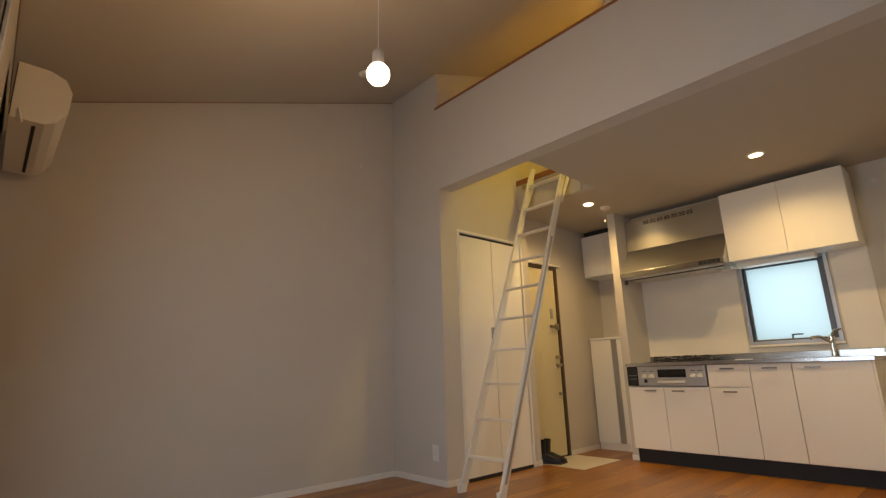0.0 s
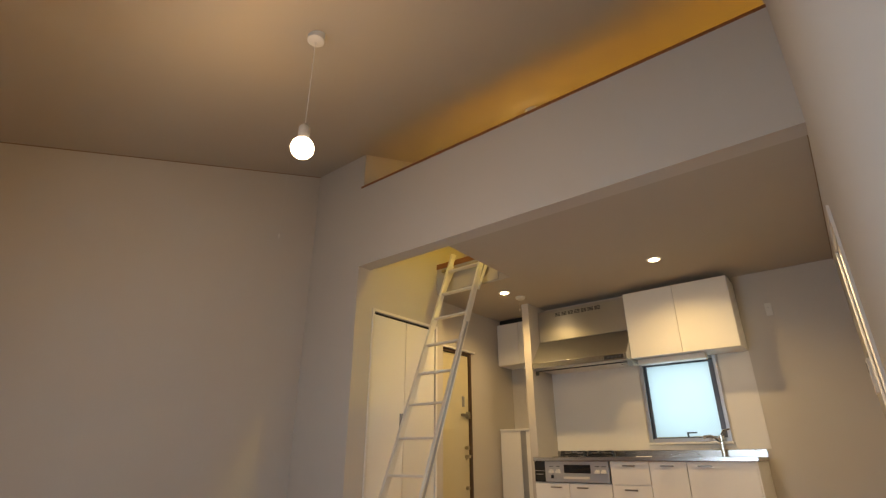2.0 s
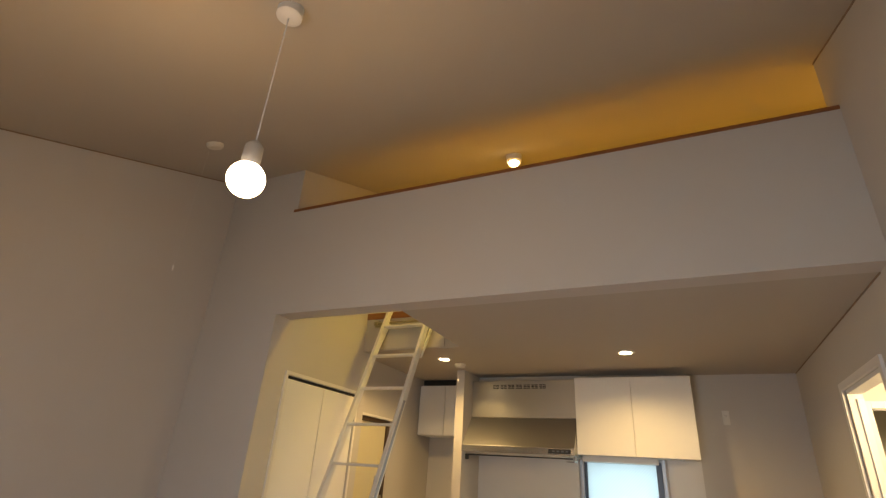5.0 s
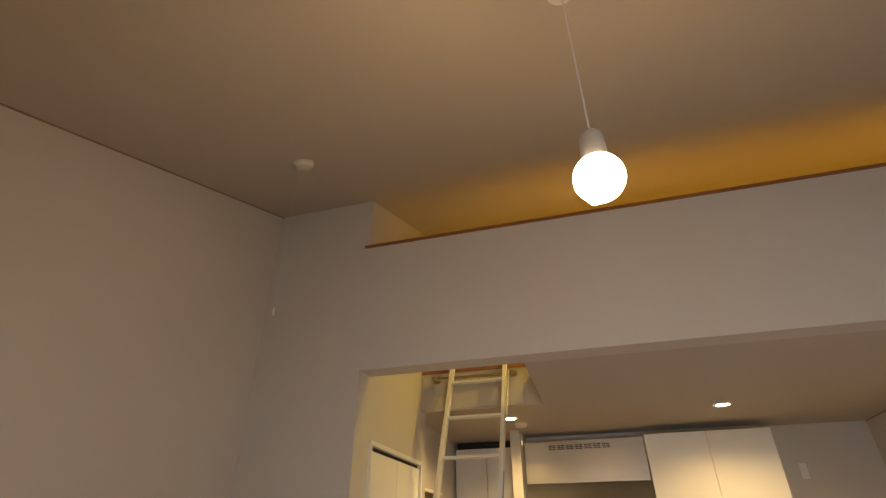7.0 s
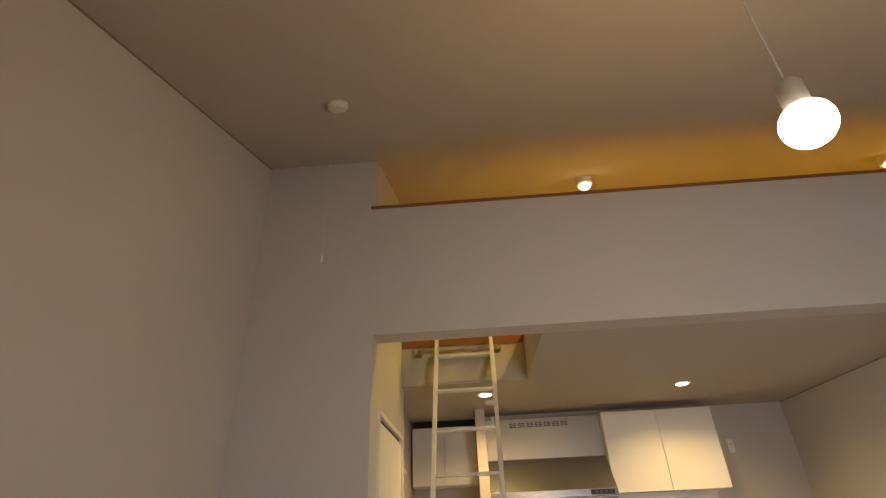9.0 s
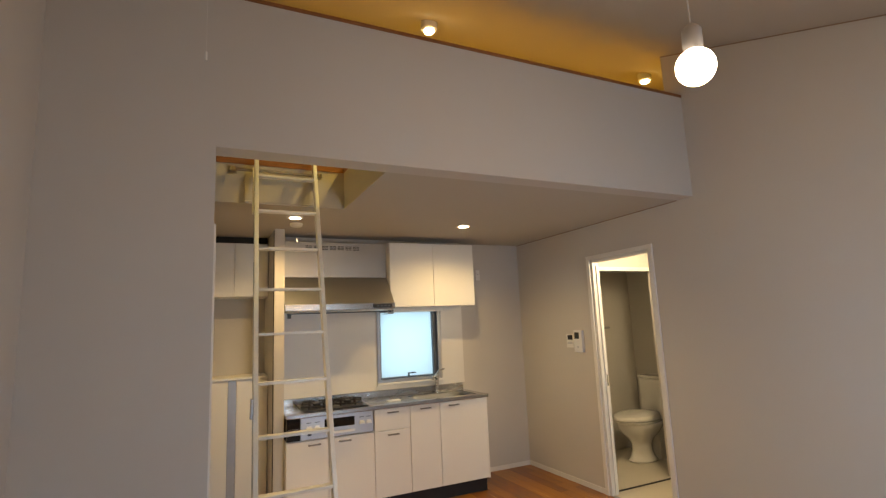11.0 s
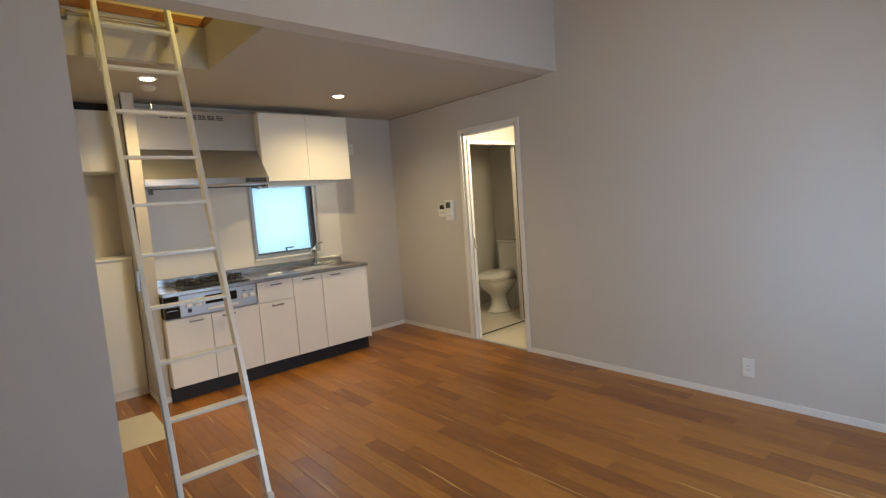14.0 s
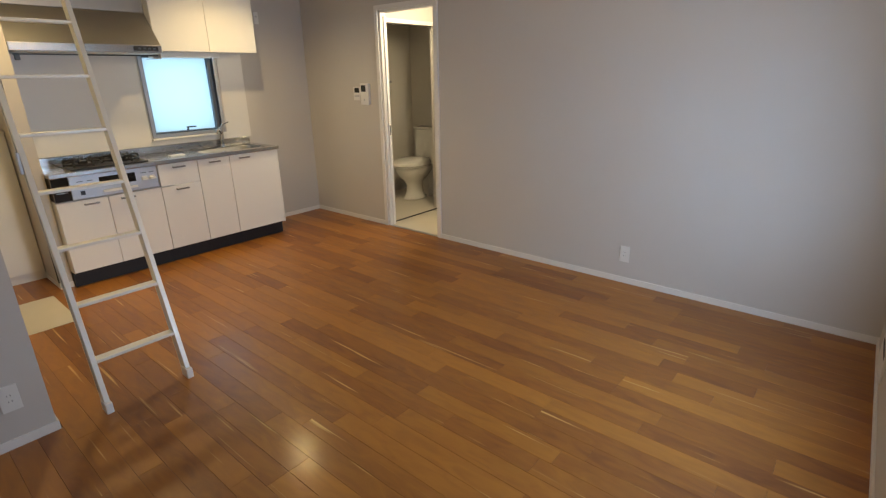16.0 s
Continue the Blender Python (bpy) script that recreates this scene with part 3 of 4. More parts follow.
for y in (4.925, 4.985, 5.355, 5.42):
    boxes("control_knob", PLASTIC, g, (XF - 0.03, XF - 0.006, y - 0.022, y + 0.022, 0.745, 0.762), (XF - 0.016, XF - 0.006, y - 0.018, y + 0.018, 0.762, 0.775), label="white push lever", bevel=0.002)
    boxes("marking", BLACK, g, (XF - 0.0075, XF - 0.0058, y - 0.02, y + 0.02, 0.798, 0.803), label="small dark marking")
boxes("seam", SAT, g, (XF - 0.0052, XF - 0.0038, 5.506, 5.576, 0.732, 0.736), (XF - 0.0052, XF - 0.0038, 5.491, 5.591, 0.762, 0.764), label="thin grey seam on the black cover")
boxes("badge", BLACK, g, (XF - 0.0075, XF - 0.006, 5.401, 5.431, 0.700, 0.730), label="small dark square badge")

w = thing("worktop", (5.805, 4.671, 0.850), "stainless steel worktop with a rear upstand", "worktop")
SY0, SY1, SX0, SX1 = 3.83, 4.42, 5.62, 5.965
boxes("slab", STEEL, w, (XF - 0.012, XK - 0.003, SY1, 5.598, 0.846, 0.872), (XF - 0.012, XK - 0.003, 3.752, SY0, 0.846, 0.872),
      (XF - 0.012, SX0, SY0, SY1, 0.846, 0.872), (SX1, XK - 0.003, SY0, SY1, 0.846, 0.872))
boxes("upstand", STEEL, w, (XK - 0.022, XK - 0.003, 3.752, 5.598, 0.872, 0.935), bevel=0.004)
boxes("front_bead", STEEL, w, (XF - 0.016, XF - 0.004, 3.752, 5.598, 0.844, 0.877), bevel=0.004)
sk = thing("sink", (5.785, 4.101, 0.710), "rounded stainless steel sink basin set into the worktop", "sink")
bm = bmesh.new()


def rounded(x0, x1, y0, y1, r, n=6):
    out = []
    for cx, cy, a0 in ((x1 - r, y1 - r, 0), (x0 + r, y1 - r, 90), (x0 + r, y0 + r, 180), (x1 - r, y0 + r, 270)):
        for k in range(n + 1):
            a = radians(a0 + 90 * k / n)
            out.append((cx + r * math.cos(a), cy + r * math.sin(a)))
    return out


rims = []
for inset, z, r in ((-0.018, 0.8645, 0.100), (0.000, 0.866, 0.090), (0.006, 0.858, 0.085), (0.018, 0.740, 0.070), (0.050, 0.725, 0.050)):
    rims.append([bm.verts.new((px, py, z)) for px, py in rounded(SX0 + 0.012 + inset, SX1 - 0.012 - inset, SY0 + 0.012 + inset, SY1 - 0.012 - inset, r)])
for a, b in zip(rims, rims[1:]):
    for k in range(len(a)):
        bm.faces.new((a[k], a[(k + 1) % len(a)], b[(k + 1) % len(a)], b[k]))
bm.faces.new(rims[-1])
part("basin", bm, STEEL_SHADED, sk, smooth=True)
bm = bmesh.new()
add_turned(bm, (5.785, 4.101, 0.732), [(0.05, 0), (0.055, 0.006), (0.02, 0.004)], 20)
part("drain", bm, CHROME, sk, smooth=True)

f = thing("tap", (6.015, 4.061, 0.872), "chrome single-lever kitchen tap behind the sink", "tap")
bm = bmesh.new()
add_turned(bm, (6.015, 4.061, 0.872), [(0.030, 0), (0.030, 0.008), (0.021, 0.015), (0.021, 0.13), (0.026, 0.135), (0.026, 0.17), (0.012, 0.18)], 20)
part("body", bm, CHROME, f, smooth=True)
tube("spout", CHROME, f, [(6.010, 4.061, 0.990), (5.935, 4.121, 1.040), (5.885, 4.161, 1.035), (5.880, 4.166, 1.010)], 0.012)
tube("lever", CHROME, f, [(6.015, 4.061, 1.050), (6.005, 4.031, 1.085), (6.000, 3.981, 1.095)], 0.008)

hob = thing("gas_hob", (5.825, 5.171, 0.872), "black two-burner gas hob with iron pan supports", "hob")
boxes("plate", IRON, hob, (5.615, 6.035, 4.901, 5.441, 0.872, 0.882), bevel=0.003)
for y in (5.036, 5.306):
    bm = bmesh.new()
    add_turned(bm, (5.795, y, 0.882), [(0.055, 0), (0.055, 0.008), (0.034, 0.014), (0.036, 0.034), (0.012, 0.038)], 20)
    part("burner", bm, IRON, hob, smooth=True)
    bm = bmesh.new()
    for k in range(6):
        a = k * math.tau / 6 + 0.3
        c, s = math.cos(a), math.sin(a)
        add_tube(bm, (5.795 + 0.045 * c, y + 0.045 * s, 0.925), (5.795 + 0.120 * c, y + 0.120 * s, 0.927), 0.007, 6)
        add_tube(bm, (5.795 + 0.116 * c, y + 0.116 * s, 0.932), (5.795 + 0.124 * c, y + 0.124 * s, 0.883), 0.008, 6)
    for k in range(20):
        a, b = k * math.tau / 20, (k + 1) * math.tau / 20
        add_tube(bm, (5.795 + 0.120 * math.cos(a), y + 0.120 * math.sin(a), 0.900), (5.795 + 0.120 * math.cos(b), y + 0.120 * math.sin(b), 0.900), 0.008, 6)
    part("pan_support", bm, IRON, hob)
bm = bmesh.new()
add_turned(bm, (5.955, 5.176, 0.882), [(0.03, 0), (0.03, 0.006), (0.018, 0.008), (0.018, 0.016)], 16)
part("small_burner", bm, IRON, hob, smooth=True)
dish = thing("soap_dish", (5.735, 4.621, 0.872), "small white folded cloth packet on the steel worktop", "packet")
boxes("packet", PLASTIC, dish, (5.695, 5.755, 4.571, 4.691, 0.872, 0.884), bevel=0.004)

# hood
h = thing("range_hood", (5.9, 5.15, 1.70), "silver sloping range hood over the hob", "range hood")
HYA, HYB = 4.628, 5.597
bm = bmesh.new()
add_prism(bm, [(5.635, 1.705), (5.635, 1.755), (5.840, 2.005), (XK - 0.003, 2.005), (XK - 0.003, 1.705)], "y", HYA, HYB)
part("canopy", bm, HOODM, h, bevel=0.003)
boxes("filter_box", HOODM, h, (5.840, XK - 0.003, HYA, HYB, 2.007, 2.335), bevel=0.003)
boxes("lip", STEEL, h, (5.627, 5.635, HYA, HYB, 1.702, 1.755), label="polished steel front lip", bevel=0.002)
boxes("underside", AC_PLASTIC, h, (5.66, 6.07, HYA + 0.03, HYB - 0.03, 1.696, 1.704), label="pale filter panel under the hood")
boxes("grip", BLACK, h, (5.6225, 5.627, 4.655, 4.835, 1.713, 1.747), label="black oval control recess", bevel=0.002)
for k in range(4):
    boxes("switch", ALU_DARK, h, (5.6195, 5.6225, 4.675 + k * 0.036, 4.695 + k * 0.036, 1.724, 1.736), label="small dark push switch", bevel=0.001)
boxes("end_bracket", STEEL, h, (5.650, 5.790, HYA + 0.006, HYA + 0.012, 1.655, 1.696), (5.650, 5.790, HYA + 0.012, HYA + 0.070, 1.655, 1.660), label="polished grease cup bracket at the end", bevel=0.002)
boxes("hook", BLACK, h, (5.655, 5.675, HYB - 0.055, HYB - 0.025, 1.640, 1.675), bevel=0.003)
boxes("guide_rail", BLACK, h, (5.67, 5.68, HYA + 0.02, HYB - 0.02, 1.675, 1.685), label="thin dark rail under the lip")
for k in range(7):
    y = 4.895 + k * 0.073
    for dz in (0.0, 0.014, 0.028):
        for dy in (0.0, 0.031):
            boxes("vent_slot", BLACK, h, (5.8375, 5.842, y + dy, y + dy + 0.027, 2.262 + dz, 2.270 + dz), bevel=0.0015)

wc = thing("wall_cabinet", (6.0, 4.2, 1.705), "white two-door wall cabinet above the kitchen window", "cabinet")
boxes("carcass", WHITE, wc, (5.766, XK - 0.003, 3.724, 4.626, 1.725, 2.337), bevel=0.001)
for a, b in ((3.724, 4.175), (4.175, 4.626)):
    boxes("door", WHITE, wc, (5.747, 5.765, a + 0.0015, b - 0.0015, 1.720, 2.333), bevel=0.0015)
structure("trim_filler", WALL, (6.01, XK, 3.74, 5.598, 2.339, ZK), label="recessed filler over the wall cabinets")
uc = thing("cabinet_light", (6.0, 4.35, 1.66), "slim white light housing under the wall cabinet, unlit", "lamp")
boxes("housing", PLASTIC, uc, (5.87, 5.97, 4.03, 4.61, 1.675, 1.723), bevel=0.005)
sp = thing("splash_panel", (XK, 4.64, 0.927), "glossy white splash panels behind hob and sink", "wall panel")
for y0, y1, z0, z1 in ((3.72, KY0 - 0.045, 0.937, 1.90), (KY1 + 0.045, 5.598, 0.937, 1.73), (KY0 - 0.045, KY1 + 0.045, 0.937, KZ0 - 0.055)):
    boxes("panel", PANEL, sp, (XK - 0.006, XK - 0.001, y0 + 0.0005, y1 - 0.0005, z0, z1))
# kitchen window
wi = tagged(boxes("window_1", ALU, None, (XK - 0.014, XK + 0.09, KY0 - 0.03, KY0, KZ0 - 0.03, KZ1 + 0.03), (XK - 0.014, XK + 0.09, KY1, KY1 + 0.03, KZ0 - 0.03, KZ1 + 0.03),
                  (XK - 0.014, XK + 0.09, KY0, KY1, KZ0 - 0.03, KZ0), (XK - 0.014, XK + 0.09, KY0, KY1, KZ1, KZ1 + 0.03), bevel=0.002),
            "aluminium kitchen window with a frosted pane", kind="structure")
boxes("window_sill", TRIM, wi, (XK - 0.03, XK - 0.001, KY0 - 0.04, KY1 + 0.04, KZ0 - 0.05, KZ0 - 0.031), bevel=0.003)
boxes("sash", ALU_DARK, wi, (XK + 0.012, XK + 0.06, KY0, KY0 + 0.045, KZ0, KZ1), (XK + 0.03, XK + 0.06, KY1 - 0.02, KY1, KZ0, KZ1),
      (XK + 0.03, XK + 0.06, KY0 + 0.045, KY1 - 0.02, KZ0, KZ0 + 0.010), (XK + 0.03, XK + 0.06, KY0 + 0.045, KY1 - 0.02, KZ1 - 0.02, KZ1), bevel=0.002)
pane = boxes("pane", FROST, wi, (XK + 0.043, XK + 0.048, KY0 + 0.03, KY1 - 0.015, KZ0 + 0.015, KZ1 - 0.015), label="frosted wired glass pane")
pane.visible_shadow = False
boxes("latch", BLACK, wi, (XK + 0.0, XK + 0.03, 4.26, 4.34, KZ0 + 0.040, KZ0 + 0.050), (XK + 0.005, XK + 0.03, 4.33, 4.34, KZ0 + 0.010, KZ0 + 0.040), bevel=0.001)

# ---- west window ----
MZ = 1.83
ww = tagged(boxes("window_2", TRIM, None, (XW - T, XW + 0.01, WY0 - 0.03, WY0, WZ0 - 0.03, WZ1 + 0.03), (XW - T, XW + 0.01, WY1, WY1 + 0.03, WZ0 - 0.03, WZ1 + 0.03),
                  (XW - T, XW + 0.03, WY0, WY1, WZ0 - 0.03, WZ0), (XW - T, XW + 0.01, WY0, WY1, WZ1, WZ1 + 0.03), bevel=0.002),
            "west window with a white surround, frosted below, dark glass above", kind="structure")
boxes("frame", ALU, ww, (XW - 0.09, XW - 0.04, WY0, WY0 + 0.04, WZ0, WZ1), (XW - 0.09, XW - 0.04, WY1 - 0.04, WY1, WZ0, WZ1),
      (XW - 0.09, XW - 0.04, WY0 + 0.04, WY1 - 0.04, WZ0, WZ0 + 0.04), (XW - 0.09, XW - 0.04, WY0 + 0.04, WY1 - 0.04, WZ1 - 0.04, WZ1),
      (XW - 0.09, XW - 0.04, WY0 + 0.04, WY1 - 0.04, MZ - 0.02, MZ + 0.02), label="grey aluminium window frame")
boxes("sash", ALU, ww, (XW - 0.04, XW - 0.004, WY1 - 0.075, WY1 - 0.002, MZ + 0.02, WZ1 - 0.002), (XW - 0.04, XW - 0.004, WY0 + 0.002, WY0 + 0.05, MZ + 0.02, WZ1 - 0.002),
      label="grey upper sash frame", bevel=0.003)
for z0, z1, m in ((WZ0 + 0.04, MZ - 0.02, FROST), (MZ + 0.02, WZ1 - 0.04, GLASS_DARK)):
    p = boxes("pane", m, ww, (XW - 0.07, XW - 0.065, WY0 + 0.04, WY1 - 0.04, z0, z1), label="frosted pane" if m is FROST else "dark upper pane")
    p.visible_shadow = False

# ---- air conditioner ----


def air_conditioner(x, y0, y1, z0, z1):
    t = thing("air_conditioner", (x, (y0 + y1) / 2, z0), "aged white wall air conditioner beside the high window", "air conditioner")
    out = [(x, z0), (x, z1), (x + 0.12, z1 - 0.003), (x + 0.185, z1 - 0.03), (x + 0.215, z1 - 0.09), (x + 0.21, z0 + 0.09), (x + 0.17, z0 + 0.02), (x + 0.13, z0)]
    bm = bmesh.new()
    add_prism(bm, out, "y", y0, y1)
    part("body", bm, AC_PLASTIC, t, bevel=0.004)
    boxes("air_outlet", SHADE, t, (x + 0.085, x + 0.10, y0 + 0.05, y1 - 0.05, z0 - 0.003, z0 + 0.003), label="dark outlet slot in the underside")
    # dark sheet behind the body paints the shaded gap at the wall
    boxes("mounting_plate", SHADE, t, (x - 0.001, x + 0.003, y0 - 0.004, y1, z0 + 0.01, z1 - 0.01), label="dark sheet painting the shaded gap at the wall")
    tube("pull_cord", PLASTIC, t, [(x + 0.03, y0 - 0.004, z0 + 0.05), (x + 0.05, y0 - 0.01, z0 - 0.02)], 0.004)
    return t


air_conditioner(XW + 0.03, 5.93, 6.73, 2.03, 2.31)

# ---- ladder ----
lad = thing("loft_ladder", (3.69, 5.795, 0), "white aluminium loft ladder leaning into the ceiling hatch", "ladder")
LX0, SL, LEANY, ZTOP = 3.69, 0.382, -0.026, 2.76


def lx(z):
    return LX0 + SL * z


def lean(bm):
    for v in bm.verts:
        v.co.y += LEANY * v.co.z
    return bm


for y, side in ((5.603, -1), (5.983, 1)):
    bm = bmesh.new()
    add_prism(bm, [(lx(0.0) - 0.022, 0.012), (lx(0.0) + 0.036, 0.0), (lx(ZTOP) + 0.029, ZTOP), (lx(ZTOP) - 0.029, ZTOP)], "y", y - 0.012, y + 0.012)
    rail = part("rail", lean(bm), LADDER, lad, bevel=0.003)
    bm = bmesh.new()
    add_prism(bm, [(lx(0.1) - 0.012, 0.10), (lx(0.1) + 0.012, 0.10), (lx(1.95) + 0.012, 1.95), (lx(1.95) - 0.012, 1.95)], "y", y + side * 0.012, y + side * 0.015)
    part("channel", lean(bm), ALU, rail, "grey grooved track along the rail")
    bm = bmesh.new()
    add_box(bm, lx(0) - 0.028, lx(0) + 0.042, y - 0.016, y + 0.016, 0.0, 0.055)
    part("foot", bm, PLASTIC, lad, "pale plastic foot", bevel=0.005)
    bm = bmesh.new()
    add_prism(bm, [(lx(2.3) + 0.02, 2.28), (lx(2.3) + 0.045, 2.28), (HX1 - 0.02, 2.60), (HX1 - 0.02, 2.64), (HX1 - 0.05, 2.64)], "y", y + side * 0.016 - 0.003, y + side * 0.016 + 0.003)
    part("stay", lean(bm), LADDER, lad, "white folding stay bracket", bevel=0.001)
bm = bmesh.new()
add_box(bm, lx(1.15) - 0.035, lx(1.15) + 0.0, 5.998, 6.010, 1.10, 1.20)
part("catch", lean(bm), ALU, lad, "small metal catch on the rail", bevel=0.003)
for k in range(10):
    z = 0.237 + k * 0.2575
    bm = bmesh.new()
    add_box(bm, lx(z) - 0.026, lx(z) + 0.028, 5.615, 5.971, z - 0.008, z + 0.008)
    part("rung", lean(bm), LADDER, lad, bevel=0.003)
boxes("hatch_panel", CEIL, None, (HX1 - 0.012, HX1 - 0.001, 5.43, 5.98, ZK + 0.01, ZK + 0.20), kind="structure", label="pale mounting board on the hatch side")
# narrow near-black strip laid on the partition's north face
structure("trim_post", SHADE, (5.665, 5.69, 5.681, 5.684, 0.0, ZK - 0.01), label="narrow dark strip on the partition face beside the post")
rail = thing("ladder_rail", (HX1 - 0.03, 5.75, 2.62), "chrome ladder bar fixed inside the hatch", "rail")
tube("bar", BRASSY, rail, [(HX1 - 0.035, 5.47, 2.622), (HX1 - 0.035, 6.08, 2.622)], 0.010)
for y in (5.49, 6.06):
    bm = bmesh.new()
    add_box(bm, HX1 - 0.006, HX1, y - 0.028, y + 0.028, 2.594, 2.650)
    add_turned(bm, (HX1 - 0.035, y, 2.604), [(0.014, 0), (0.022, 0.006), (0.022, 0.030), (0.014, 0.036)], 16)
    add_tube(bm, (HX1 - 0.004, y, 2.622), (HX1 - 0.035, y, 2.622), 0.012, 12)
    part("knob", bm, BRASSY, rail, smooth=True)

# ---- lamps ----
pl = thing("pendant_lamp", (BULB[0], BULB[1], zc(BULB[0])), "bare lit globe bulb hanging on a thin white cord", "lamp")
bx, by, bz = BULB
bm = bmesh.new()
add_tube(bm, (bx, by, bz + 0.13), (bx, by, zc(bx) - 0.02), 0.0024, 8)
part("cord", bm, PLASTIC, pl, smooth=True)
bm = bmesh.new()
add_turned(bm, (bx, by, zc(bx) - 0.05), [(0.045, 0.06), (0.045, 0.01), (0.03, 0)], 24)
part("ceiling_rose", bm, PLASTIC, pl, smooth=True)
bm = bmesh.new()
add_turned(bm, (bx, by, bz + 0.045), [(0.027, 0), (0.029, 0.03), (0.028, 0.072), (0.014, 0.090)], 24)
part("lamp_holder", bm, SAT, pl, smooth=True)
bm = bmesh.new()
bmesh.ops.create_uvsphere(bm, u_segments=32, v_segments=20, radius=0.056, matrix=Matrix.Translation(BULB))
gl = part("bulb", bm, GLOW, pl, "lit frosted globe bulb", smooth=True)
gl.visible_shadow = False


def downlight(x, y):
    t = thing("downlight", (x, y, ZK), "lit recessed downlight in the low kitchen ceiling", "lamp", "kitchen downlights")
    bm = bmesh.new()
    add_turned(bm, (x, y, ZK - 0.006), [(0.050, 0.010), (0.062, 0.006), (0.062, 0.002), (0.050, 0.0)], 32)
    part("ring", bm, PLASTIC, t, smooth=True)
    bm = bmesh.new()
    add_turned(bm, (x, y, ZK - 0.010), [(0.043, 0.004), (0.043, 0.001), (0.030, 0.0)], 28)
    part("lens", bm, GLOW_DOWN, t, "lit warm lens", smooth=True)
    return t


dl = downlight(*DOWN[0])
copy_thing(dl, Matrix.Translation((DOWN[1][0], DOWN[1][1], ZK)))


def loft_lamp(x, y, z):
    t = thing("loft_lamp", (x, y, zc(x)), "small lit warm downlight in the sloping loft ceiling", "lamp", "loft downlights")
    bm = bmesh.new()
    add_turned(bm, (x, y, z - 0.005), [(0.046, 0.0), (0.060, 0.006), (0.060, 0.07)], 28)
    part("ring", bm, PLASTIC, t, smooth=True)
    bm = bmesh.new()
    add_turned(bm, (x, y, z - 0.030), [(0.016, 0.0), (0.034, 0.008), (0.044, 0.027)], 24)
    p = part("bulb", bm, GLOW_LOFT, t, "lit warm lens", smooth=True)
    p.visible_shadow = False
    return t


l0 = loft_lamp(*LOFT_LAMPS[0])
copy_thing(l0, Matrix.Translation((LOFT_LAMPS[1][0], LOFT_LAMPS[1][1], zc(LOFT_LAMPS[1][0]))))

# ---- small fixtures ----


def detector(x, y, z, label, r=0.05, tilt=0.0, drop=0.5):
    t = thing("smoke_detector", (x, y, z), label, "smoke detector")
    bm = bmesh.new()
    add_turned(bm, (x, y, z), [(r * 0.5, -0.030), (r * 0.8, -0.026), (r, -0.012), (r, 0.004)], 24)
    part("cover", bm, AC_PLASTIC, t, smooth=True)
    c = thing("pull_cord", (x - 0.025, y, z - 0.02), "thin white pull cord hanging from the smoke detector", "cord")
    tube("cord", PLASTIC, c, [(x - 0.025, y, z - 0.02), (x - 0.025, y, z - drop)], 0.0003, n=6)
    tube("toggle", PLASTIC, c, [(x - 0.025, y, z - drop), (x - 0.025, y, z - drop - 0.03)], 0.004, n=8)
    t.rotation_euler.y = -math.atan(tilt)
    return t


detector(2.985, 6.222, zc(2.985), "white round smoke detector on the sloping ceiling", 0.05, RISE, 0.82)
detector(5.388, 5.545, ZK, "white round smoke detector on the low kitchen ceiling", 0.05, 0.0, 0.13)


def plate(name, label, cat, axis, c, u, z, w, hgt, slots, group=""):
    """A wall plate facing along axis ('-x' or '+y')."""
    if axis == "-x":
        at, b = (c, u, z), lambda d0, d1, a0, a1, z0, z1: (c - d1, c - d0, u + a0, u + a1, z + z0, z + z1)
    else:
        at, b = (u, c, z), lambda d0, d1, a0, a1, z0, z1: (u + a0, u + a1, c + d0, c + d1, z + z0, z + z1)
    t = thing(name, at, label, cat, group)
    boxes("cover_plate", PLASTIC, t, b(0, 0.007, -w / 2, w / 2, -hgt / 2, hgt / 2), bevel=0.002)
    for a, zz, sw, sh in slots:
        boxes("slot", SHADE, t, b(0.0065, 0.0075, a - sw / 2, a + sw / 2, zz - sh / 2, zz + sh / 2))
    return t


SOCK = [(-0.006, 0.014, 0.002, 0.009), (0.006, 0.014, 0.002, 0.009), (-0.006, -0.014, 0.002, 0.009), (0.006, -0.014, 0.002, 0.009)]
plate("wall_socket", "white double socket low on the plain wall", "socket", "+y", YS, 2.37, 0.225, 0.07, 0.12, SOCK)
plate("wall_socket", "white double socket low on the narrow wall beside the closet", "socket", "-x", XS, 6.30, 0.235, 0.07, 0.12, SOCK)
plate("wall_socket", "white socket plate high on the kitchen wall beside the cabinet", "socket", "-x", XK, 3.497, 2.057, 0.05, 0.11, SOCK[:2])

wp = thing("wall_plate", (XW, 3.46, 0.18), "white wall plate with a long slot low on the west wall", "wall plate")
boxes("cover_plate", PLASTIC, wp, (XW, XW + 0.012, 3.30, 3.62, 0.09, 0.27), bevel=0.003)
boxes("slot", SHADE, wp, (XW + 0.0115, XW + 0.0125, 3.34, 3.58, 0.19, 0.215))
ic = thing("intercom", (5.10, YS, 1.33), "white intercom panel with a grey screen beside the doorway", "intercom")
boxes("body", PLASTIC, ic, (5.045, 5.16, YS, YS + 0.03, 1.225, 1.43), bevel=0.004)
boxes("screen", LCD, ic, (5.08, 5.145, YS + 0.029, YS + 0.032, 1.35, 1.41), label="grey display")
boxes("button", SAT, ic, (5.095, 5.11, YS + 0.029, YS + 0.033, 1.265, 1.28), bevel=0.001)
hc = thing("heater_control", (5.23, YS, 1.33), "small white water heater control with a dark display", "control panel")
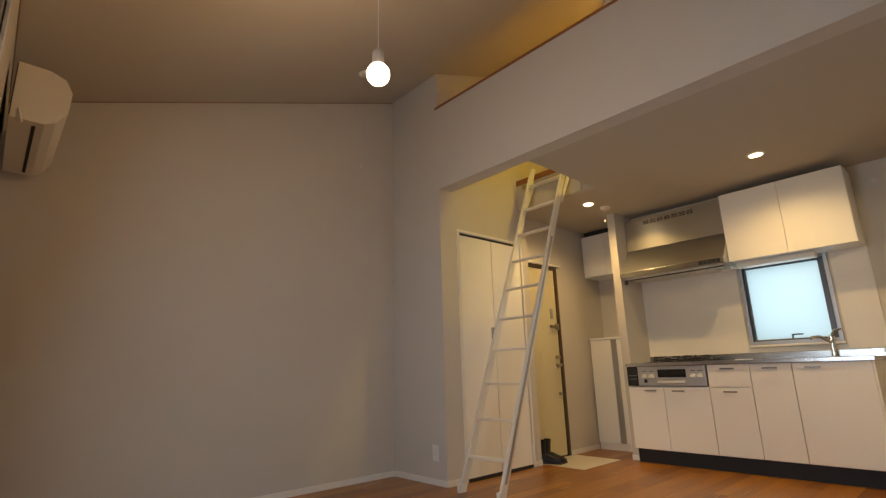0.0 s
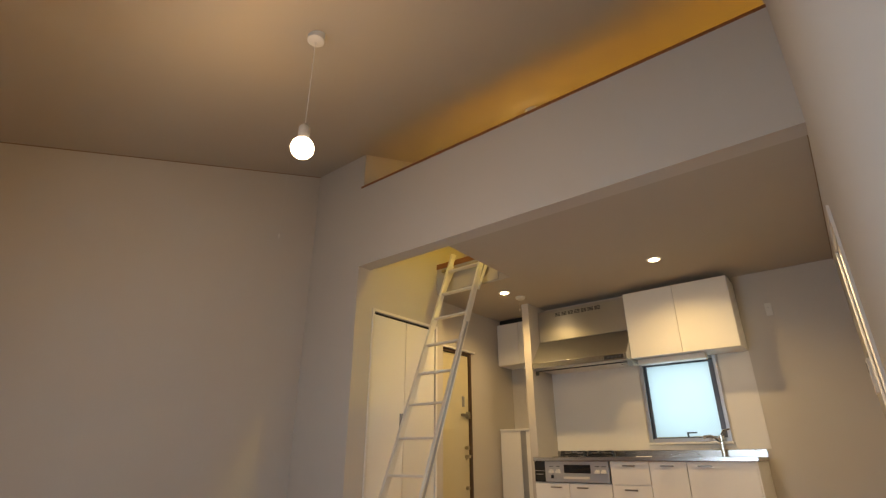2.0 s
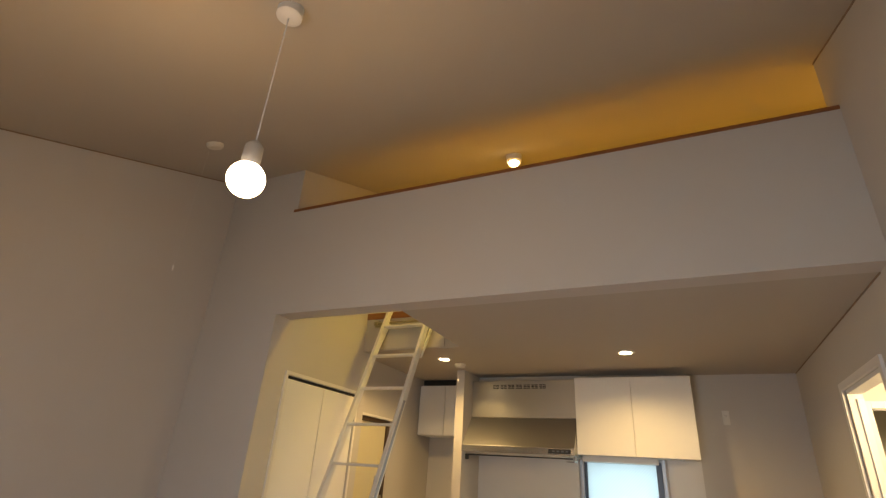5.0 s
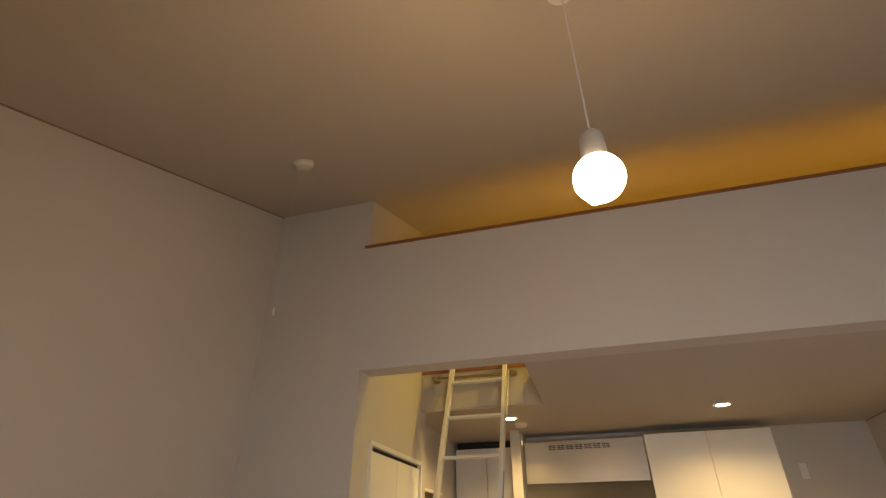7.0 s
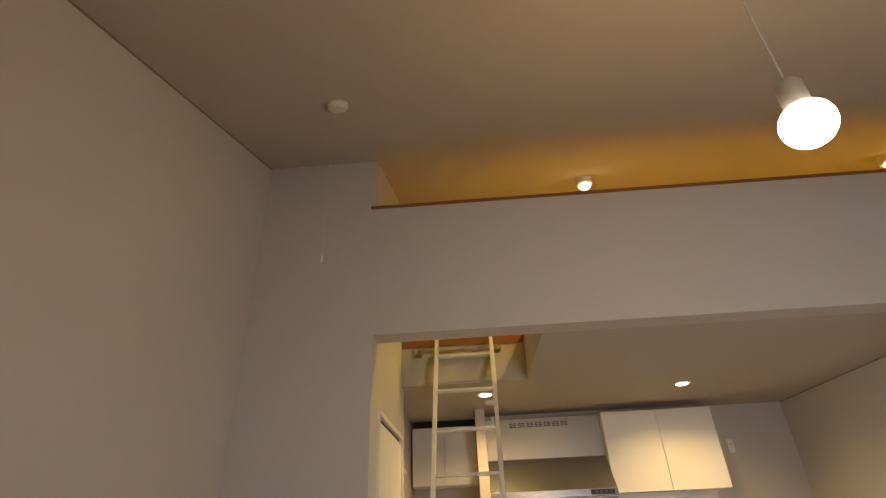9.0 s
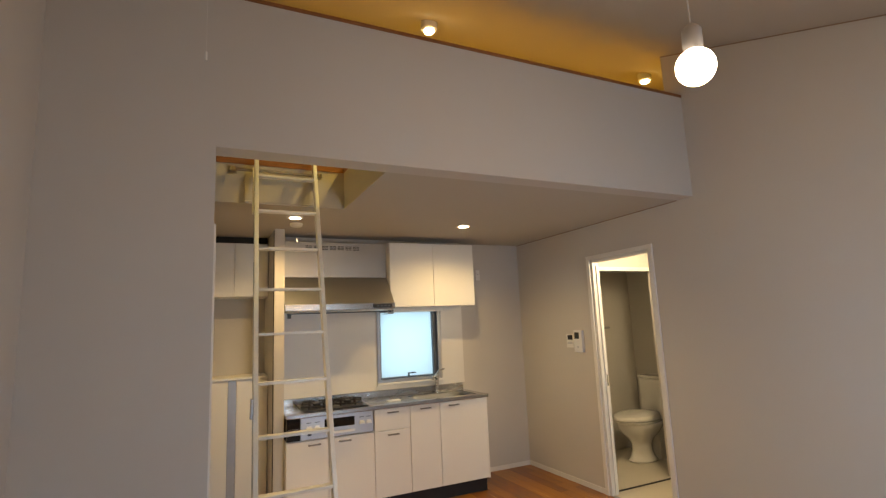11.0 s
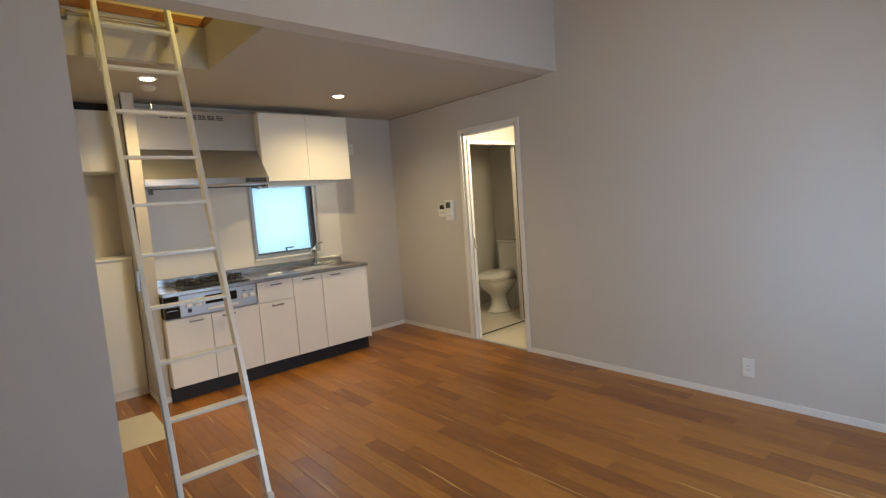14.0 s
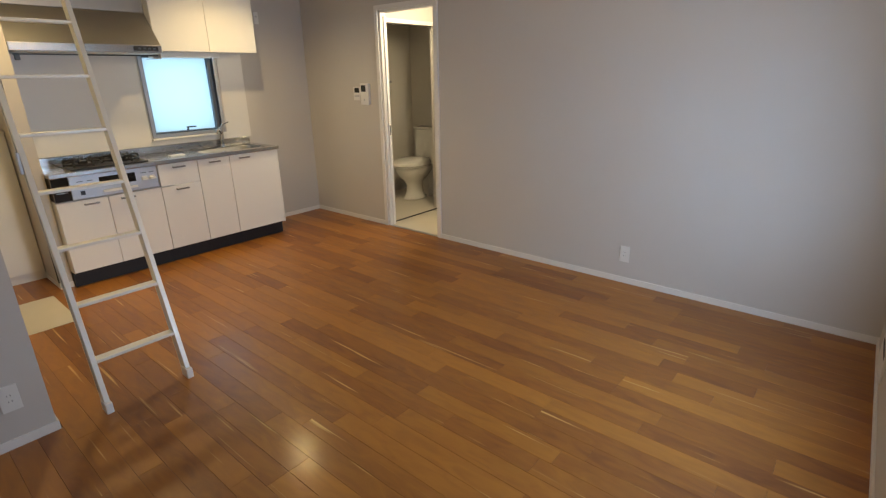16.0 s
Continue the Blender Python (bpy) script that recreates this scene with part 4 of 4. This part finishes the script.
boxes("body", PLASTIC, hc, (5.18, 5.28, YS, YS + 0.018, 1.265, 1.395), bevel=0.003)
boxes("screen", GLASS_DARK, hc, (5.19, 5.26, YS + 0.017, YS + 0.020, 1.34, 1.385), label="black display")
for k in range(3):
    boxes("button", SAT, hc, (5.195 + k * 0.025, 5.212 + k * 0.025, YS + 0.017, YS + 0.021, 1.30, 1.315), bevel=0.001)

# ---- baseboards ----
bh, bt = 0.045, 0.008
structure("baseboard", TRIM, (XW, XS, YN - bt, YN, 0, bh), (XS - bt, XS, YB, YN - bt, 0, bh), (XS - bt, 3.92, YB - bt, YB, 0, bh), (4.80, 4.90, YB - bt, YB, 0, bh),
          (4.90, 4.90 + bt, YB, YE, 0, bh), (5.50, 6.03, YE - bt, YE, 0, bh),
          (XW, DX0 - 0.04, YS, YS + bt, 0, bh), (DX1 + 0.04, XK, YS, YS + bt, 0, bh), (XK - bt, XK, YS + bt, 3.775, 0, bh),
          (XW, XW + bt, YS + bt, YN - bt, 0, bh), (5.64 - bt, 5.64, 5.60, 5.68, 0, bh), (5.64, 6.03, 5.68, 5.68 + bt, 0, bh), label="slim white baseboard", bevel=0.0015)

# ---- floorboards ----
BW = 0.1
rng = random.Random(7)
meshes = {}


def board_mesh(length, width):
    key = (round(length, 2), round(width, 3))
    if key not in meshes:
        l, w, c, z = key[0] - 0.0006, key[1] - 0.0006, 0.0008, 0.0
        me = bpy.data.meshes.new("floorboard")
        v = [(0, 0, -0.013), (l, 0, -0.013), (l, w, -0.013), (0, w, -0.013), (0, 0, z - c), (l, 0, z - c), (l, w, z - c), (0, w, z - c),
             (c, c, z), (l - c, c, z), (l - c, w - c, z), (c, w - c, z)]
        fcs = [(0, 1, 5, 4), (1, 2, 6, 5), (2, 3, 7, 6), (3, 0, 4, 7), (4, 5, 9, 8), (5, 6, 10, 9), (6, 7, 11, 10), (7, 4, 8, 11), (8, 9, 10, 11), (3, 2, 1, 0)]
        me.from_pydata(v, [], fcs)
        me.materials.append(FLOORW)
        meshes[key] = me
    return meshes[key]


y = YS
row = 0
while y < YN - 0.01:
    wd = min(BW, YN - y)
    spans = [(XW, XK)]
    mid = y + wd / 2
    if mid > YE:
        spans = [(XW, XS)]
    elif mid > YB:
        spans = [(XW, XS), (4.90, 4.94), (5.55, XE)]
    elif mid > 5.80:
        spans = [(XW, 4.94), (5.55, XE)]
    elif mid > 3.80 and mid < 5.62:
        spans = [(XW, 5.66)]
    elif mid >= 5.62:
        spans = [(XW, XE)]
    for a, b in spans:
        x = a
        first = True
        while x < b - 0.005:
            ln = rng.choice((0.45, 0.6, 0.75, 0.9, 0.9, 1.2))
            if first:
                ln = rng.choice((0.3, 0.45, 0.6, 0.8, 1.0))
                first = False
            if b - x - ln < 0.12:
                ln = b - x
            ln = min(ln, b - x)
            ob = new("floorboard", board_mesh(ln, wd))
            ob.parent = floor
            ob.location = (x, y, 0)
            x += ln
    y += BW
    row += 1
